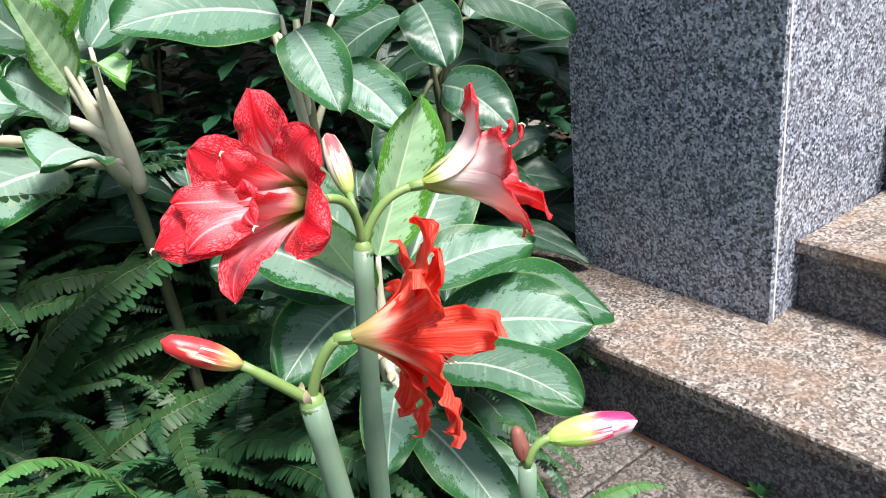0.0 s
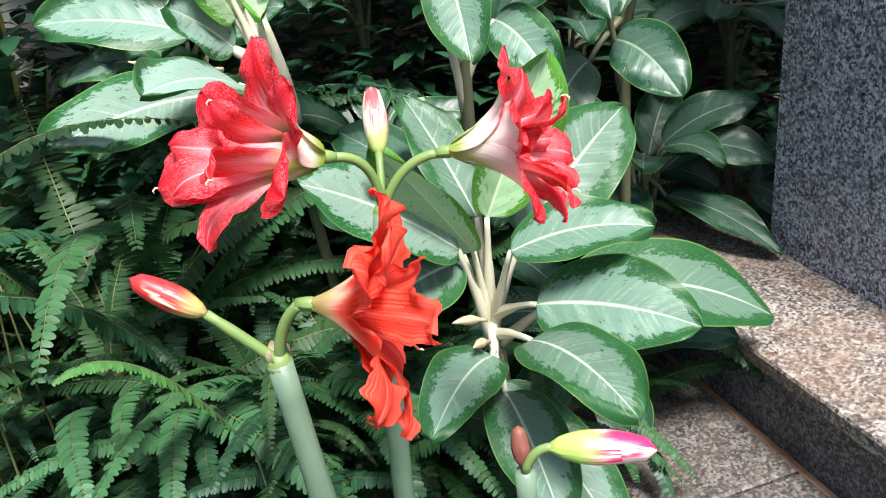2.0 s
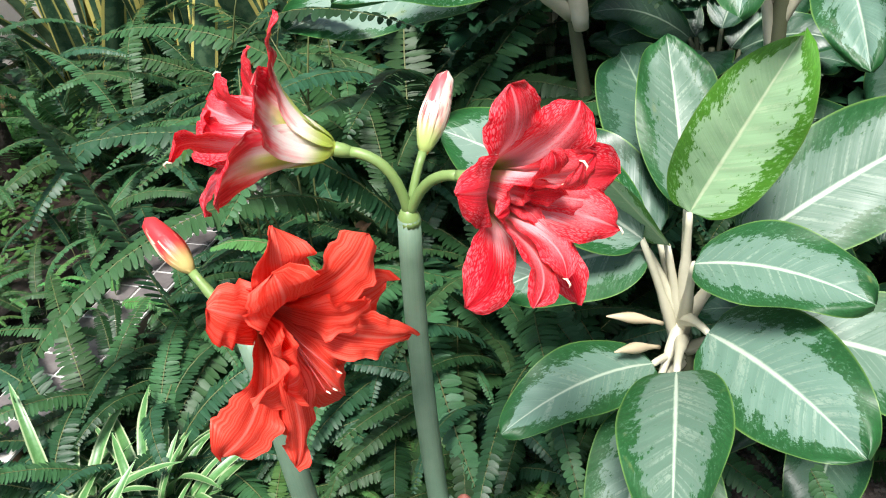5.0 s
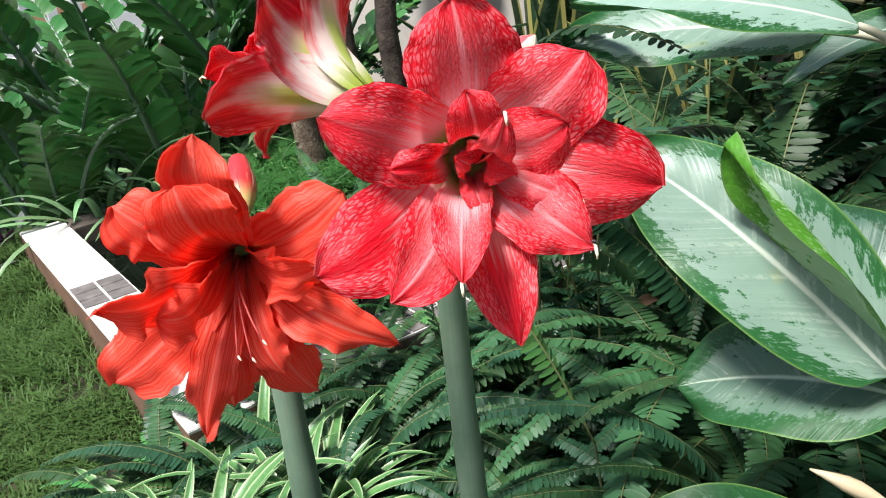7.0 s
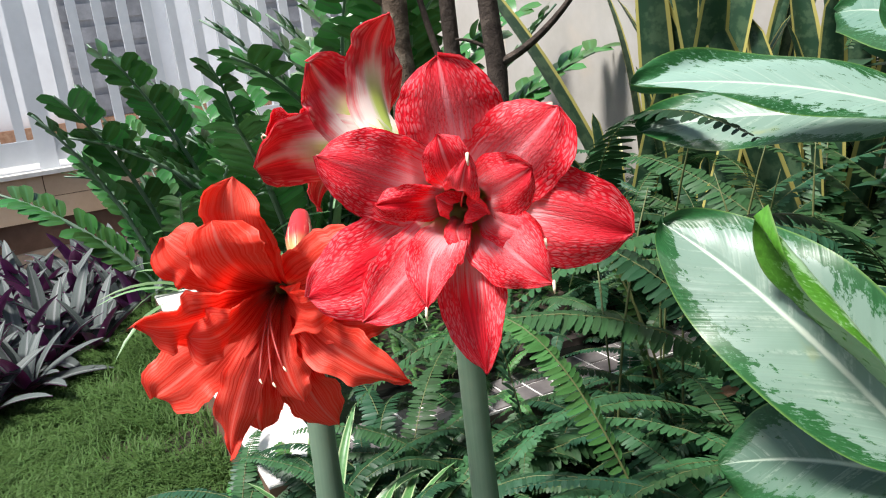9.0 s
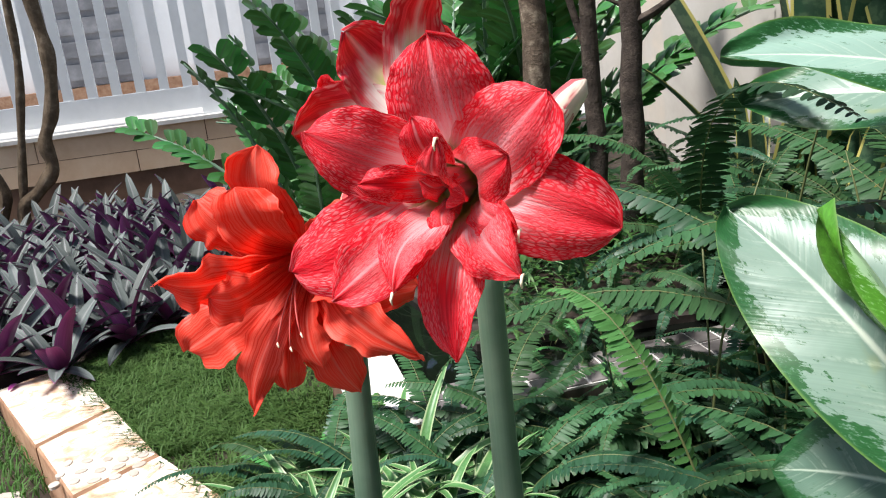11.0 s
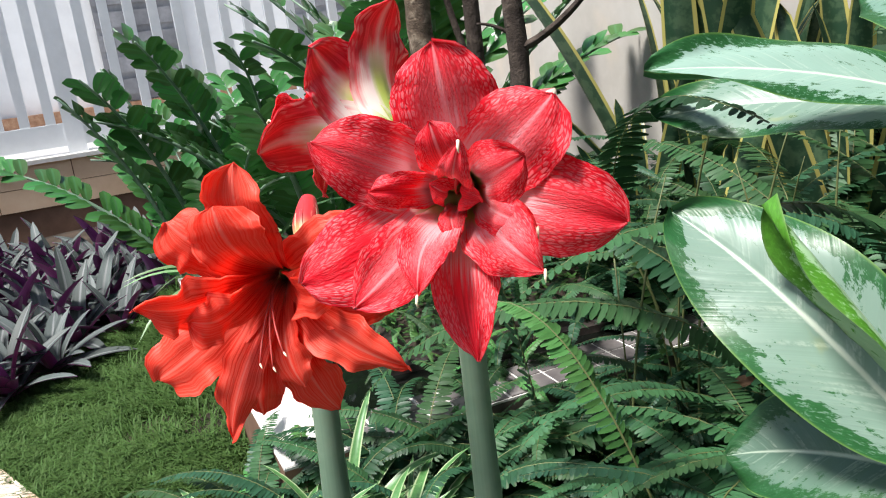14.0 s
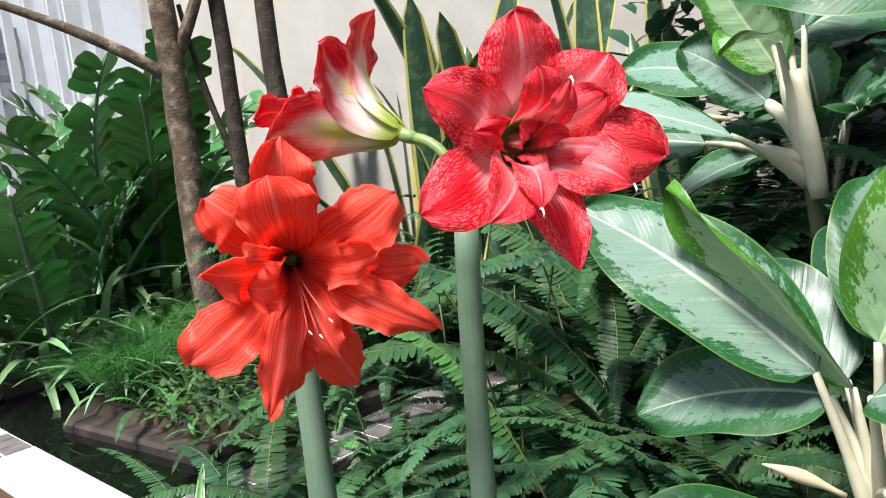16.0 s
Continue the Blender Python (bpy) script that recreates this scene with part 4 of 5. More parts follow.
part("pedicel", Geo().tube(bez(NA, (-0.090, 0.825, 0.68), (-0.097, 0.842, 0.700), 6), 0.0038, 8).mesh("pedicel", PEDICEL), amaryllis_a)
bud(amaryllis_a, (-0.097, 0.842, 0.698), (-0.118, 0.888, 0.752), 0.0118, BUD_PALE, "closed pale bud flushed with red", 0.003)

amaryllis_b = thing("amaryllis", "orange-red amaryllis bloom with a striped closed bud", "flower", "amaryllis", at=(-0.10, 0.68, GROUND))
NB = (-0.131, 0.665, 0.574)
part("scape", Geo().tube(bez((-0.070, 0.672, GROUND - 0.02), (-0.105, 0.668, 0.30), NB, 16), [0.0135] * 6 + [0.0125] * 6 + [0.0115] * 4, 16).mesh("scape", SCAPE), amaryllis_b, "thick waxy grey-green stalk")
part("node", Geo().tube([np.array(NB) + (0, 0, z) for z in (-0.007, -0.003, 0.003, 0.007, 0.010)], [0.0112, 0.0117, 0.0106, 0.0078, 0.003], 14).mesh("node", PEDICEL), amaryllis_b, "swollen pale green node")
for q in range(3):
    d = np.array((math.cos(q * 2.1 + 0.4), math.sin(q * 2.1 + 0.4), 0))
    P = blade(np.array(NB) + d * 0.008 + (0, 0, 0.002), np.array(NB) + d * 0.012 + (0, 0, 0.010), np.array(NB) + d * 0.009 + (0, 0, 0.018), 0.008, up=d, nv=7, nu=5, seed=q)
    part("bract", Geo().grid(P).mesh("bract", SPATHE), amaryllis_b, "short dry papery bract")
NO = (-0.100, 0.668, 0.632)
part("pedicel", Geo().tube(bez(NB, (-0.122, 0.664, 0.618), NO, 10), 0.005, 10).mesh("pedicel", PEDICEL), amaryllis_b, "green curved pedicel")
flower(amaryllis_b, NO, (0.985, 0.12, -0.02),
       [((-0.024, 0.679, 0.732), 0.050, 0.70), ((-0.020, 0.620, 0.694), 0.048, 0.36), ((-0.008, 0.594, 0.578), 0.048, 0.36), ((-0.011, 0.644, 0.529), 0.030, 0.90), ((-0.039, 0.656, 0.534), 0.040, 0.45), ((-0.057, 0.712, 0.530), 0.040, 0.46), ((-0.044, 0.777, 0.571), 0.040, 0.90), ((-0.060, 0.771, 0.620), 0.042, 0.40), ((-0.046, 0.757, 0.680), 0.052, 0.36)],
       [((-0.007, 0.667, 0.706), 0.054, 0.36), ((0.031, 0.619, 0.648), 0.040, 0.80), ((0.016, 0.646, 0.632), 0.034, 0.50), ((-0.022, 0.738, 0.640), 0.036, 0.45), ((-0.030, 0.700, 0.562), 0.030, 0.45)],
       (PETAL_ORANGE, PETAL_ORANGE, "wide open orange-red bloom with a dark throat", PETAL_ORANGE_BACK, 0.66), 0.0072, 0.16, [(-0.005, 0.681, 0.591), (-0.014, 0.696, 0.596), (-0.010, 0.688, 0.586)], 61)
BF = (-0.178, 0.645, 0.628)
part("pedicel", Geo().tube(bez(NB, (-0.152, 0.655, 0.600), BF, 8), [0.0050] * 6 + [0.0042] * 2, 10).mesh("pedicel", PEDICEL), amaryllis_b)
bud(amaryllis_b, BF, (-0.233, 0.631, 0.664), 0.0115, BUD_RED, "closed red and cream striped bud")

amaryllis_c = thing("amaryllis", "young amaryllis stalk with a pink bud and a strap leaf", "flower", "amaryllis", at=(0.06, 0.75, GROUND))
NC = (0.055, 0.744, 0.425)
part("scape", Geo().tube(bez((0.02, 0.80, GROUND - 0.02), (0.05, 0.765, 0.2), NC, 12), 0.0095, 14).mesh("scape", SCAPE), amaryllis_c)
part("pedicel", Geo().tube(bez(NC, (0.062, 0.748, 0.452), (0.082, 0.752, 0.452), 8), 0.0045, 8).mesh("pedicel", PEDICEL), amaryllis_c)
bud(amaryllis_c, (0.078, 0.752, 0.451), (0.172, 0.768, 0.452), 0.0155, BUD_PINK, "plump pink bud with a lime green base", 0.004)
bud(amaryllis_c, (0.052, 0.746, 0.43), (0.047, 0.758, 0.466), 0.0085, BUD_BROWN, "shrivelled reddish brown bud")
for q, (tip, mid) in enumerate((((-0.16, 0.83, 0.20), (-0.02, 0.77, 0.46)), ((0.20, 0.62, 0.02), (0.12, 0.70, 0.36)))):
    P = blade((0.02 if q == 0 else 0.03, 0.775, GROUND), mid, tip, 0.034, fold=0.25, sharp=0.4, foot=0.25, nv=18, nu=7, seed=q)
    part("leaf", Geo().grid(P).mesh("strap_leaf", SCAPE), amaryllis_c, "long strap-shaped leaf")


# ---- aglaonemas ----
def aglaonema(name, label, base, crown, leaves, material, group="aglaonemas", young=(), stem=0.014, shade=(), stalk=None, thick=1.0, gather=0.26, pale=()):
    base, crown = np.array(base, float), np.array(crown, float)
    t = thing(name, label, "plant", group, at=tuple(base))
    part("stem", Geo().tube(bez(base - (0, 0, 0.03), (base + crown) / 2 + (0.01, 0, 0), crown, 10), [stem] * 8 + [stem * 0.8, stem * 0.5], 10).mesh("stem", stalk or PETIOLE), t, "" if stalk else "pale fleshy stem")
    span = np.linalg.norm(crown - base)
    for k, (b, tip, w, arch, *rest) in enumerate(leaves):
        b, tip = np.array(b, float), np.array(tip, float)
        low = max(0.3, 1 - gather / span)
        root = base + (crown - base) * (low + (0.97 - low) * ((k * 0.37) % 1))
        mid = (b + tip) / 2 + np.array((0, 0, arch))
        up = np.array(rest[0], float) if rest else np.array((0.30, -0.40, 0.9)) + unit(root - tip) * 0.3
        pt = Geo().tube(bez(root, (root + b) / 2 + (crown - base) / span * 0.012, b, 8), [0.0085 * thick, 0.0078 * thick, 0.007 * thick, 0.0062 * thick, 0.0055, 0.005, 0.0046, 0.004], 8)
        lf = part("leaf", Geo().grid(blade(b, mid, tip, w, up=up, fold=0.45 if k in young else 0.20, wave=0.013, quilt=0.0012, sharp=0.56, foot=0.46, nv=36, nu=15, seed=k + 7 * len(leaves), cup=-0.05)).mesh("leaf", AGLAO_YOUNG if k in young else AGLAO_PALE if k in pale else AGLAO_SHADED if k in shade else material), t, "fresh young leaf" if k in young else "")
        part("petiole", pt.mesh("petiole", STALK if stalk and material is AGLAO_SHADED else PETIOLE), lf)
    return t


agl1 = aglaonema("aglaonema", "large aglaonema with silver-green leaves edged dark green", (-0.120, 1.225, GROUND), (-0.128, 1.203, 0.335), [
    ((-0.148, 1.150, 0.448), (-0.278, 0.962, 0.618), 0.130, 0.030, (0.62, -0.25, 0.72)),
    ((-0.138, 1.182, 0.430), (-0.205, 1.035, 0.640), 0.080, 0.016, (-0.05, -0.9, 0.35)),
    ((-0.158, 1.170, 0.418), (-0.244, 1.001, 0.392), 0.120, 0.030, (0.45, -0.35, 0.8)),
    ((-0.105, 1.130, 0.290), (-0.108, 0.897, 0.318), 0.095, 0.045),
    ((-0.035, 1.095, 0.345), (0.136, 0.908, 0.378), 0.115, 0.045, (0.1, -0.3, 0.9)),
    ((-0.040, 1.150, 0.370), (0.186, 1.112, 0.378), 0.140, 0.030, (0.0, -0.6, 0.8)),
    ((-0.010, 1.225, 0.350), (0.276, 1.446, 0.212), 0.150, 0.075, (0.0, -0.55, 0.8)),
    ((-0.075, 1.160, 0.445), (0.116, 1.202, 0.474), 0.105, 0.035, (0.0, -0.45, 0.85)),
    ((-0.118, 1.196, 0.480), (-0.030, 1.245, 0.706), 0.115, 0.0, (0.7, -0.75, 0.2)),
    ((-0.140, 1.215, 0.470), (-0.280, 1.318, 0.622), 0.110, 0.02, (0.8, -0.4, 0.5)),
    ((-0.085, 1.255, 0.420), (0.024, 1.515, 0.548), 0.150, 0.02, (0.3, -0.8, 0.5)),
    ((-0.080, 1.100, 0.250), (0.040, 0.930, 0.180), 0.110, 0.04),
    ((-0.170, 1.250, 0.440), (-0.440, 1.390, 0.540), 0.140, 0.03, (0.5, -0.5, 0.7)),
    ((-0.100, 1.130, 0.240), (0.120, 1.000, 0.060), 0.110, 0.05),
    ((-0.160, 1.190, 0.430), (-0.345, 1.120, 0.520), 0.130, 0.03, (0.5, -0.3, 0.8)),
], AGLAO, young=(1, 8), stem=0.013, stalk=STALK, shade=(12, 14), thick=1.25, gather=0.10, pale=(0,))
for a, b in (((-0.12, 1.16, 0.33), (-0.145, 1.089, 0.364)), ((-0.115, 1.15, 0.30), (-0.11, 1.07, 0.34))):
    s = part("spathe", Geo().tube(bez(a, (np.array(a) + b) / 2 + (0, 0, 0.006), b, 9), [0.003, 0.003, 0.004, 0.006, 0.0075, 0.007, 0.005, 0.003, 0.0008], 8).mesh("spathe", SPATHE), agl1, "dry cream flower spathe")

agl2 = aglaonema("aglaonema", "tall aglaonema with a thick pale stem and drooping leaves", (-0.52, 1.46, GROUND), (-0.535, 1.362, 0.68), [
    ((-0.530, 1.260, 0.660), (-0.445, 0.938, 0.732), 0.110, 0.030, (0.5, 0.0, 0.8)),
    ((-0.570, 1.240, 0.650), (-0.630, 0.940, 0.655), 0.130, 0.030, (0.55, -0.1, 0.8)),
    ((-0.585, 1.345, 0.700), (-0.610, 1.225, 0.790), 0.100, 0.015, (0.75, -0.5, 0.5)),
    ((-0.580, 1.360, 0.745), (-0.590, 1.262, 0.900), 0.105, 0.0, (0.85, -0.4, 0.2)),
    ((-0.590, 1.350, 0.820), (-0.520, 1.330, 1.020), 0.100, 0.0, (0.4, -0.9, 0.1)),
    ((-0.620, 1.370, 0.810), (-0.760, 1.280, 0.990), 0.110, 0.01, (0.4, -0.8, 0.3)),
    ((-0.540, 1.380, 0.800), (-0.400, 1.480, 0.920), 0.110, 0.03),
    ((-0.580, 1.380, 0.790), (-0.600, 1.640, 0.835), 0.135, 0.03, (0.7, -0.4, 0.5)),
    ((-0.650, 1.330, 0.730), (-0.880, 1.230, 0.770), 0.120, 0.03, (0.3, -0.6, 0.7)),
    ((-0.520, 1.330, 0.780), (-0.430, 1.200, 0.770), 0.060, 0.02),
], AGLAO, young=(3, 4, 9), stem=0.011, shade=(10,), thick=1.6, gather=0.10, stalk=STALK, pale=(0, 1, 2))
part("sheath", Geo().tube(bez((-0.516, 1.380, 0.56), (-0.518, 1.370, 0.64), (-0.533, 1.358, 0.74), 10), [0.012, 0.014, 0.015, 0.015, 0.015, 0.015, 0.014, 0.013, 0.012, 0.010], 12).mesh("sheath", PETIOLE), agl2, "thick cream leaf sheaths wrapped round the stem")
part("spathe", Geo().tube(bez((-0.57, 1.28, 0.68), (-0.60, 1.20, 0.70), (-0.62, 1.13, 0.73), 9), [0.004, 0.004, 0.004, 0.005, 0.008, 0.009, 0.007, 0.004, 0.001], 8).mesh("spathe", SPATHE), agl2, "dry cream flower spathe")
agl3 = aglaonema("aglaonema", "aglaonema with broad silver-green leaves hanging over the ferns", (-0.26, 1.50, GROUND), (-0.23, 1.47, 0.80), [
    ((-0.245, 1.418, 0.815), (-0.445, 1.230, 0.838), 0.135, 0.035, (0.25, -0.75, 0.6)),
    ((-0.225, 1.420, 0.790), (-0.157, 1.302, 0.676), 0.105, 0.030, (0.2, -0.85, 0.4)),
    ((-0.200, 1.450, 0.830), (-0.140, 1.330, 1.000), 0.110, 0.0, (0.2, -0.9, 0.2)),
    ((-0.280, 1.460, 0.840), (-0.400, 1.360, 1.010), 0.120, 0.0, (0.2, -0.9, 0.3)),
    ((-0.170, 1.480, 0.800), (0.000, 1.500, 0.930), 0.120, 0.03, (0.1, -0.8, 0.5)),
    ((-0.300, 1.520, 0.790), (-0.500, 1.600, 0.850), 0.120, 0.04),
    ((-0.180, 1.500, 0.700), (-0.060, 1.420, 0.600), 0.100, 0.04, (0.1, -0.8, 0.5)),
], AGLAO, young=(2,), stem=0.012, stalk=STALK)
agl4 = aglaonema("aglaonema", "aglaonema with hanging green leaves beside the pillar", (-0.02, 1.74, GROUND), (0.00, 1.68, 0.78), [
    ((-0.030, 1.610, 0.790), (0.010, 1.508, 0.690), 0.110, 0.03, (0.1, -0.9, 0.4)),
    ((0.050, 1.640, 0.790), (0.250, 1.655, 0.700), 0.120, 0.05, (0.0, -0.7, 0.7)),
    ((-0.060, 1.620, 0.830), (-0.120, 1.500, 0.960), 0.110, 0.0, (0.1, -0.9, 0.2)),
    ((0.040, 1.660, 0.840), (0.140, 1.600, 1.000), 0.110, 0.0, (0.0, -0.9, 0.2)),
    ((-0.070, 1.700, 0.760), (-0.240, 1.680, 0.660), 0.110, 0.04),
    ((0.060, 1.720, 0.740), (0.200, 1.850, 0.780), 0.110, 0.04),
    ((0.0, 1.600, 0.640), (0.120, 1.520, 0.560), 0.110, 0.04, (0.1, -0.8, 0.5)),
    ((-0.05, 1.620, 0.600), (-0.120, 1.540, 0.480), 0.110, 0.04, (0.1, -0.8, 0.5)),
], AGLAO_SHADED, stem=0.011, stalk=STALK)


def rosette_leaves(rg, base, crown, n, length, width, low=0.0, high=0.9):
    out = []
    for k in range(n):
        a = k * 2.4 + rg.rand() * 0.6
        el = low + (high - low) * rg.rand()
        d = np.array((math.cos(a) * math.cos(el), math.sin(a) * math.cos(el), math.sin(el)))
        b = np.array(crown) + d * 0.06 + np.array((0, 0, -0.10 * rg.rand()))
        ln = length * (0.75 + 0.4 * rg.rand())
        tip = b + d * ln + np.array((0, 0, -0.10 * ln / 0.25))
        out.append((b, tip, width * (0.85 + 0.3 * rg.rand()), 0.05))
    return out


rg = np.random.RandomState(5)
for k, (x, y, h, n, mt) in enumerate(((0.00, 1.93, 0.32, 15, AGLAO_SHADED), (0.20, 2.10, 0.22, 11, AGLAO_SHADED), (-0.22, 1.80, 0.30, 13, AGLAO_SHADED), (-0.55, 1.72, 0.42, 13, AGLAO_SHADED), (-0.90, 1.62, 0.62, 13, AGLAO), (-0.20, 2.15, 0.55, 14, AGLAO_SHADED), (-0.70, 2.05, 0.75, 14, AGLAO_SHADED), (-1.15, 1.95, 0.7, 12, AGLAO_SHADED), (0.15, 2.35, 0.6, 14, AGLAO_SHADED), (-0.02, 1.45, 0.18, 9, AGLAO_SHADED))):
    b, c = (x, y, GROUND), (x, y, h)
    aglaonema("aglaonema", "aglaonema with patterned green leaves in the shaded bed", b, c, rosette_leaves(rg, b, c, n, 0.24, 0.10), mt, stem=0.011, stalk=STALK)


# ---- ferns ----
def frond_mesh(name, length, start, bend, width, pairs, seed, leaf, sway=0.0, curve=None):
    """An arching frond: rachis with paired pinnae; grows from the origin along +y, or along a curve given."""
    rg = np.random.RandomState(seed)
    n = 40
    if curve is not None:
        pts = bez(*curve, n + 1)
        length = float(np.sum(np.linalg.norm(np.diff(pts, axis=0), axis=1)))
        across = unit(np.cross(pts[-1] - pts[0], (0, 0, 1)))
    else:
        pts, p = [np.zeros(3)], np.zeros(3)
        across = np.array((1.0, 0.0, 0.0))
        for i in range(n):
            s = i / n
            ang = start - bend * s ** 1.3
            p = p + np.array((sway * math.sin(s * 3) * 0.2, math.cos(ang), math.sin(ang))) * length / n
            pts.append(p.copy())
        pts = np.array(pts)
    g = Geo().tube(pts[::3], [0.0016 * (1 - 0.7 * i / 13) for i in range(len(pts[::3]))], 5, 1, False)
    for i in range(pairs):
        s = 0.10 + 0.90 * i / pairs
        f = s * n
        a = int(min(f, n - 1))
        c = pts[a] + (pts[a + 1] - pts[a]) * (f - a)
        t = unit(pts[a + 1] - pts[a])
        w = width * min(1.0, (s - 0.02) * 6) * (1 - max(0, s - 0.45) / 0.56) ** 0.75 + 0.004
        for sg in (-1, 1):
            x = across * sg
            nrm = unit(np.cross(x, t)) * sg
            d = unit(x + t * (0.12 + 0.25 * s) - nrm * (0.10 + 0.18 * rg.rand()) + rg.randn(3) * 0.05)
            ln = w * (0.9 + 0.18 * rg.rand())
            hw = min(length * 0.9 / pairs * 0.52, ln * 0.31)
            b = unit(np.cross(nrm, d))
            b = b if np.dot(b, t) > 0 else -b
            tw = rg.uniform(-0.25, 0.25)
            b2 = b * math.cos(tw) + nrm * math.sin(tw)
            rows = []
            for q, (al, hh, dr) in enumerate(((0.02, 0.55, 0), (0.30, 1.05, 0.00), (0.72, 0.85, 0.05), (0.95, 0.36, 0.11))):
                m = c + d * ln * al - nrm * dr * ln
                rows.append([m - b2 * hw * hh, m - nrm * hw * 0.12, m + b2 * hw * hh * 1.05])
            g.grid(np.array(rows))
    return g.mesh(name, [leaf, RACHIS])


FRONDS = {
    "long": [frond_mesh("frond", 0.42, 1.15, 1.9, 0.028, 50, 1, FERN), frond_mesh("frond", 0.46, 0.95, 1.6, 0.030, 52, 2, FERN, 0.4), frond_mesh("frond", 0.40, 1.3, 2.4, 0.027, 50, 3, FERN_DARK, -0.4), frond_mesh("frond", 0.50, 0.8, 1.2, 0.031, 55, 4, FERN)],
    "light": [frond_mesh("frond", 0.30, 0.9, 1.5, 0.025, 38, 5, FERN_LIGHT), frond_mesh("frond", 0.36, 1.1, 1.9, 0.027, 43, 6, FERN_LIGHT, 0.3)],
    "tall": [frond_mesh("frond", 0.72, 1.25, 1.9, 0.033, 74, 11, FERN_DARK), frond_mesh("frond", 0.66, 1.05, 1.7, 0.031, 69, 12, FERN, 0.4), frond_mesh("frond", 0.78, 1.35, 2.2, 0.034, 79, 13, FERN, -0.4)],
    "dark": [frond_mesh("frond", 0.44, 0.9, 1.7, 0.028, 50, 7, FERN_DARK), frond_mesh("frond", 0.38, 1.2, 2.1, 0.027, 48, 8, FERN_DARK, 0.4)],
}


def fern(x, y, z, count, kinds, scale, seed, label="sword fern with arching green fronds", lean=None):
    rg = np.random.RandomState(seed)
    t = thing("fern", label, "fern", "ferns", at=(x, y, z))
    for k in range(count):
        a = k * 2.39996 + rg.rand() * 0.7
        if lean is not None:
            a = lean + rg.uniform(-1.3, 1.3)
        kind = FRONDS[kinds[k % len(kinds)]]
        me = kind[rg.randint(len(kind))]
        s = scale * rg.uniform(0.75, 1.2)
        m = Matrix.Translation((math.cos(a) * 0.02, math.sin(a) * 0.02, 0)) @ Euler((rg.uniform(-0.35, 0.35), rg.uniform(-0.35, 0.35), a - math.pi / 2)).to_matrix().to_4x4() @ Matrix.Diagonal((s, s, s, 1))
        part("frond", me, t, m=m)
    return t


def fern_size(x, y):
    p = Vector((x, y, 0))
    if y < 0.64 and x > -0.46:
        return 0.55
    if p.dot(AV) < 0.16:
        return 0.58
    return 0.80 if p.dot(AU) > 1.15 else 0.86


rg = np.random.RandomState(8)
spots = []
for k in range(1500):
    u, v = rg.uniform(-0.1, 2.0), rg.uniform(-0.75, 0.98)
    p = G(u, v)
    x, y = p.x, p.y
    rel = p - RC
    du, dv = rel.dot(AU), rel.dot(RD)
    if (v < -0.42 and u < 0.64) or (y < 0.24 and x > -0.5) or x > 0.16 or (x > 0.0 and y > 0.8) or (-0.02 < du < 1.4 and dv > -0.05):
        continue
    if any((x - a) ** 2 + (y - b) ** 2 < r * r for a, b, r in ((-0.13, 1.20, 0.19), (-0.48, 0.42, 0.22), (-0.36, 0.44, 0.16), (-0.5, 1.4, 0.06))):
        continue
    if any((x - a) ** 2 + (y - b) ** 2 < 0.125 ** 2 for a, b in spots):
        continue
    spots.append((x, y))
for k, (x, y) in enumerate(spots):
    near = math.hypot(x + 0.1, y - 0.75) < 0.32
    kinds = ["light", "light", "long"] if near else ["long", "dark", "light"] if k % 3 == 0 else (["long", "light", "long", "dark"] if k % 3 == 1 else ["dark", "long"])
    if Vector((x, y, 0)).dot(AU) > 1.15 and Vector((x, y, 0)).dot(AV) > 0.06:
        kinds = ["tall", "dark", "tall"]
    fern(x, y, GROUND, 9 if Vector((x, y, 0)).dot(AV) < 0.16 else 12, kinds, 0.72 if near else fern_size(x, y), k)
for k, (x, y, z, n, s) in enumerate(((-1.25, 0.62, 0.10, 10, 0.6), (-1.38, 0.78, 0.10, 10, 0.75), (-1.45, 0.45, 0.10, 8, 0.5), (-1.55, 0.85, 0.10, 11, 0.9), (-1.35, 1.02, GROUND, 12, 1.0), (-1.1, 1.12, GROUND, 12, 1.0), (-0.95, 1.0, GROUND, 12, 0.9), (-1.55, 1.1, 0.1, 11, 1.0), (-1.75, 0.75, 0.1, 10, 0.9), (-0.75, 1.25, GROUND, 12, 1.1), (-2.05, 0.72, 0.1, 11, 1.0), (-2.3, 0.85, 0.0, 12, 1.2), (-2.05, 1.05, 0.0, 12, 1.2), (-2.6, 0.55, 0.0, 11, 1.1), (-0.55, 1.12, GROUND, 12, 0.85), (-0.70, 1.04, GROUND, 12, 0.9), (-0.40, 1.15, GROUND, 10, 0.8), (-0.62, 0.92, GROUND, 11, 0.75), (-0.67, 0.80, GROUND, 10, 0.5), (-0.80, 0.88, GROUND, 10, 0.6), (-0.58, 0.72, GROUND, 10, 0.45))):
    fern(x, y, z, n, ["tall", "dark"], s * (0.9 if z > 0.05 else 0.58 if y < 0.95 and x > -1.9 else 0.80), 700 + k, "tall sword fern with dark arching fronds")
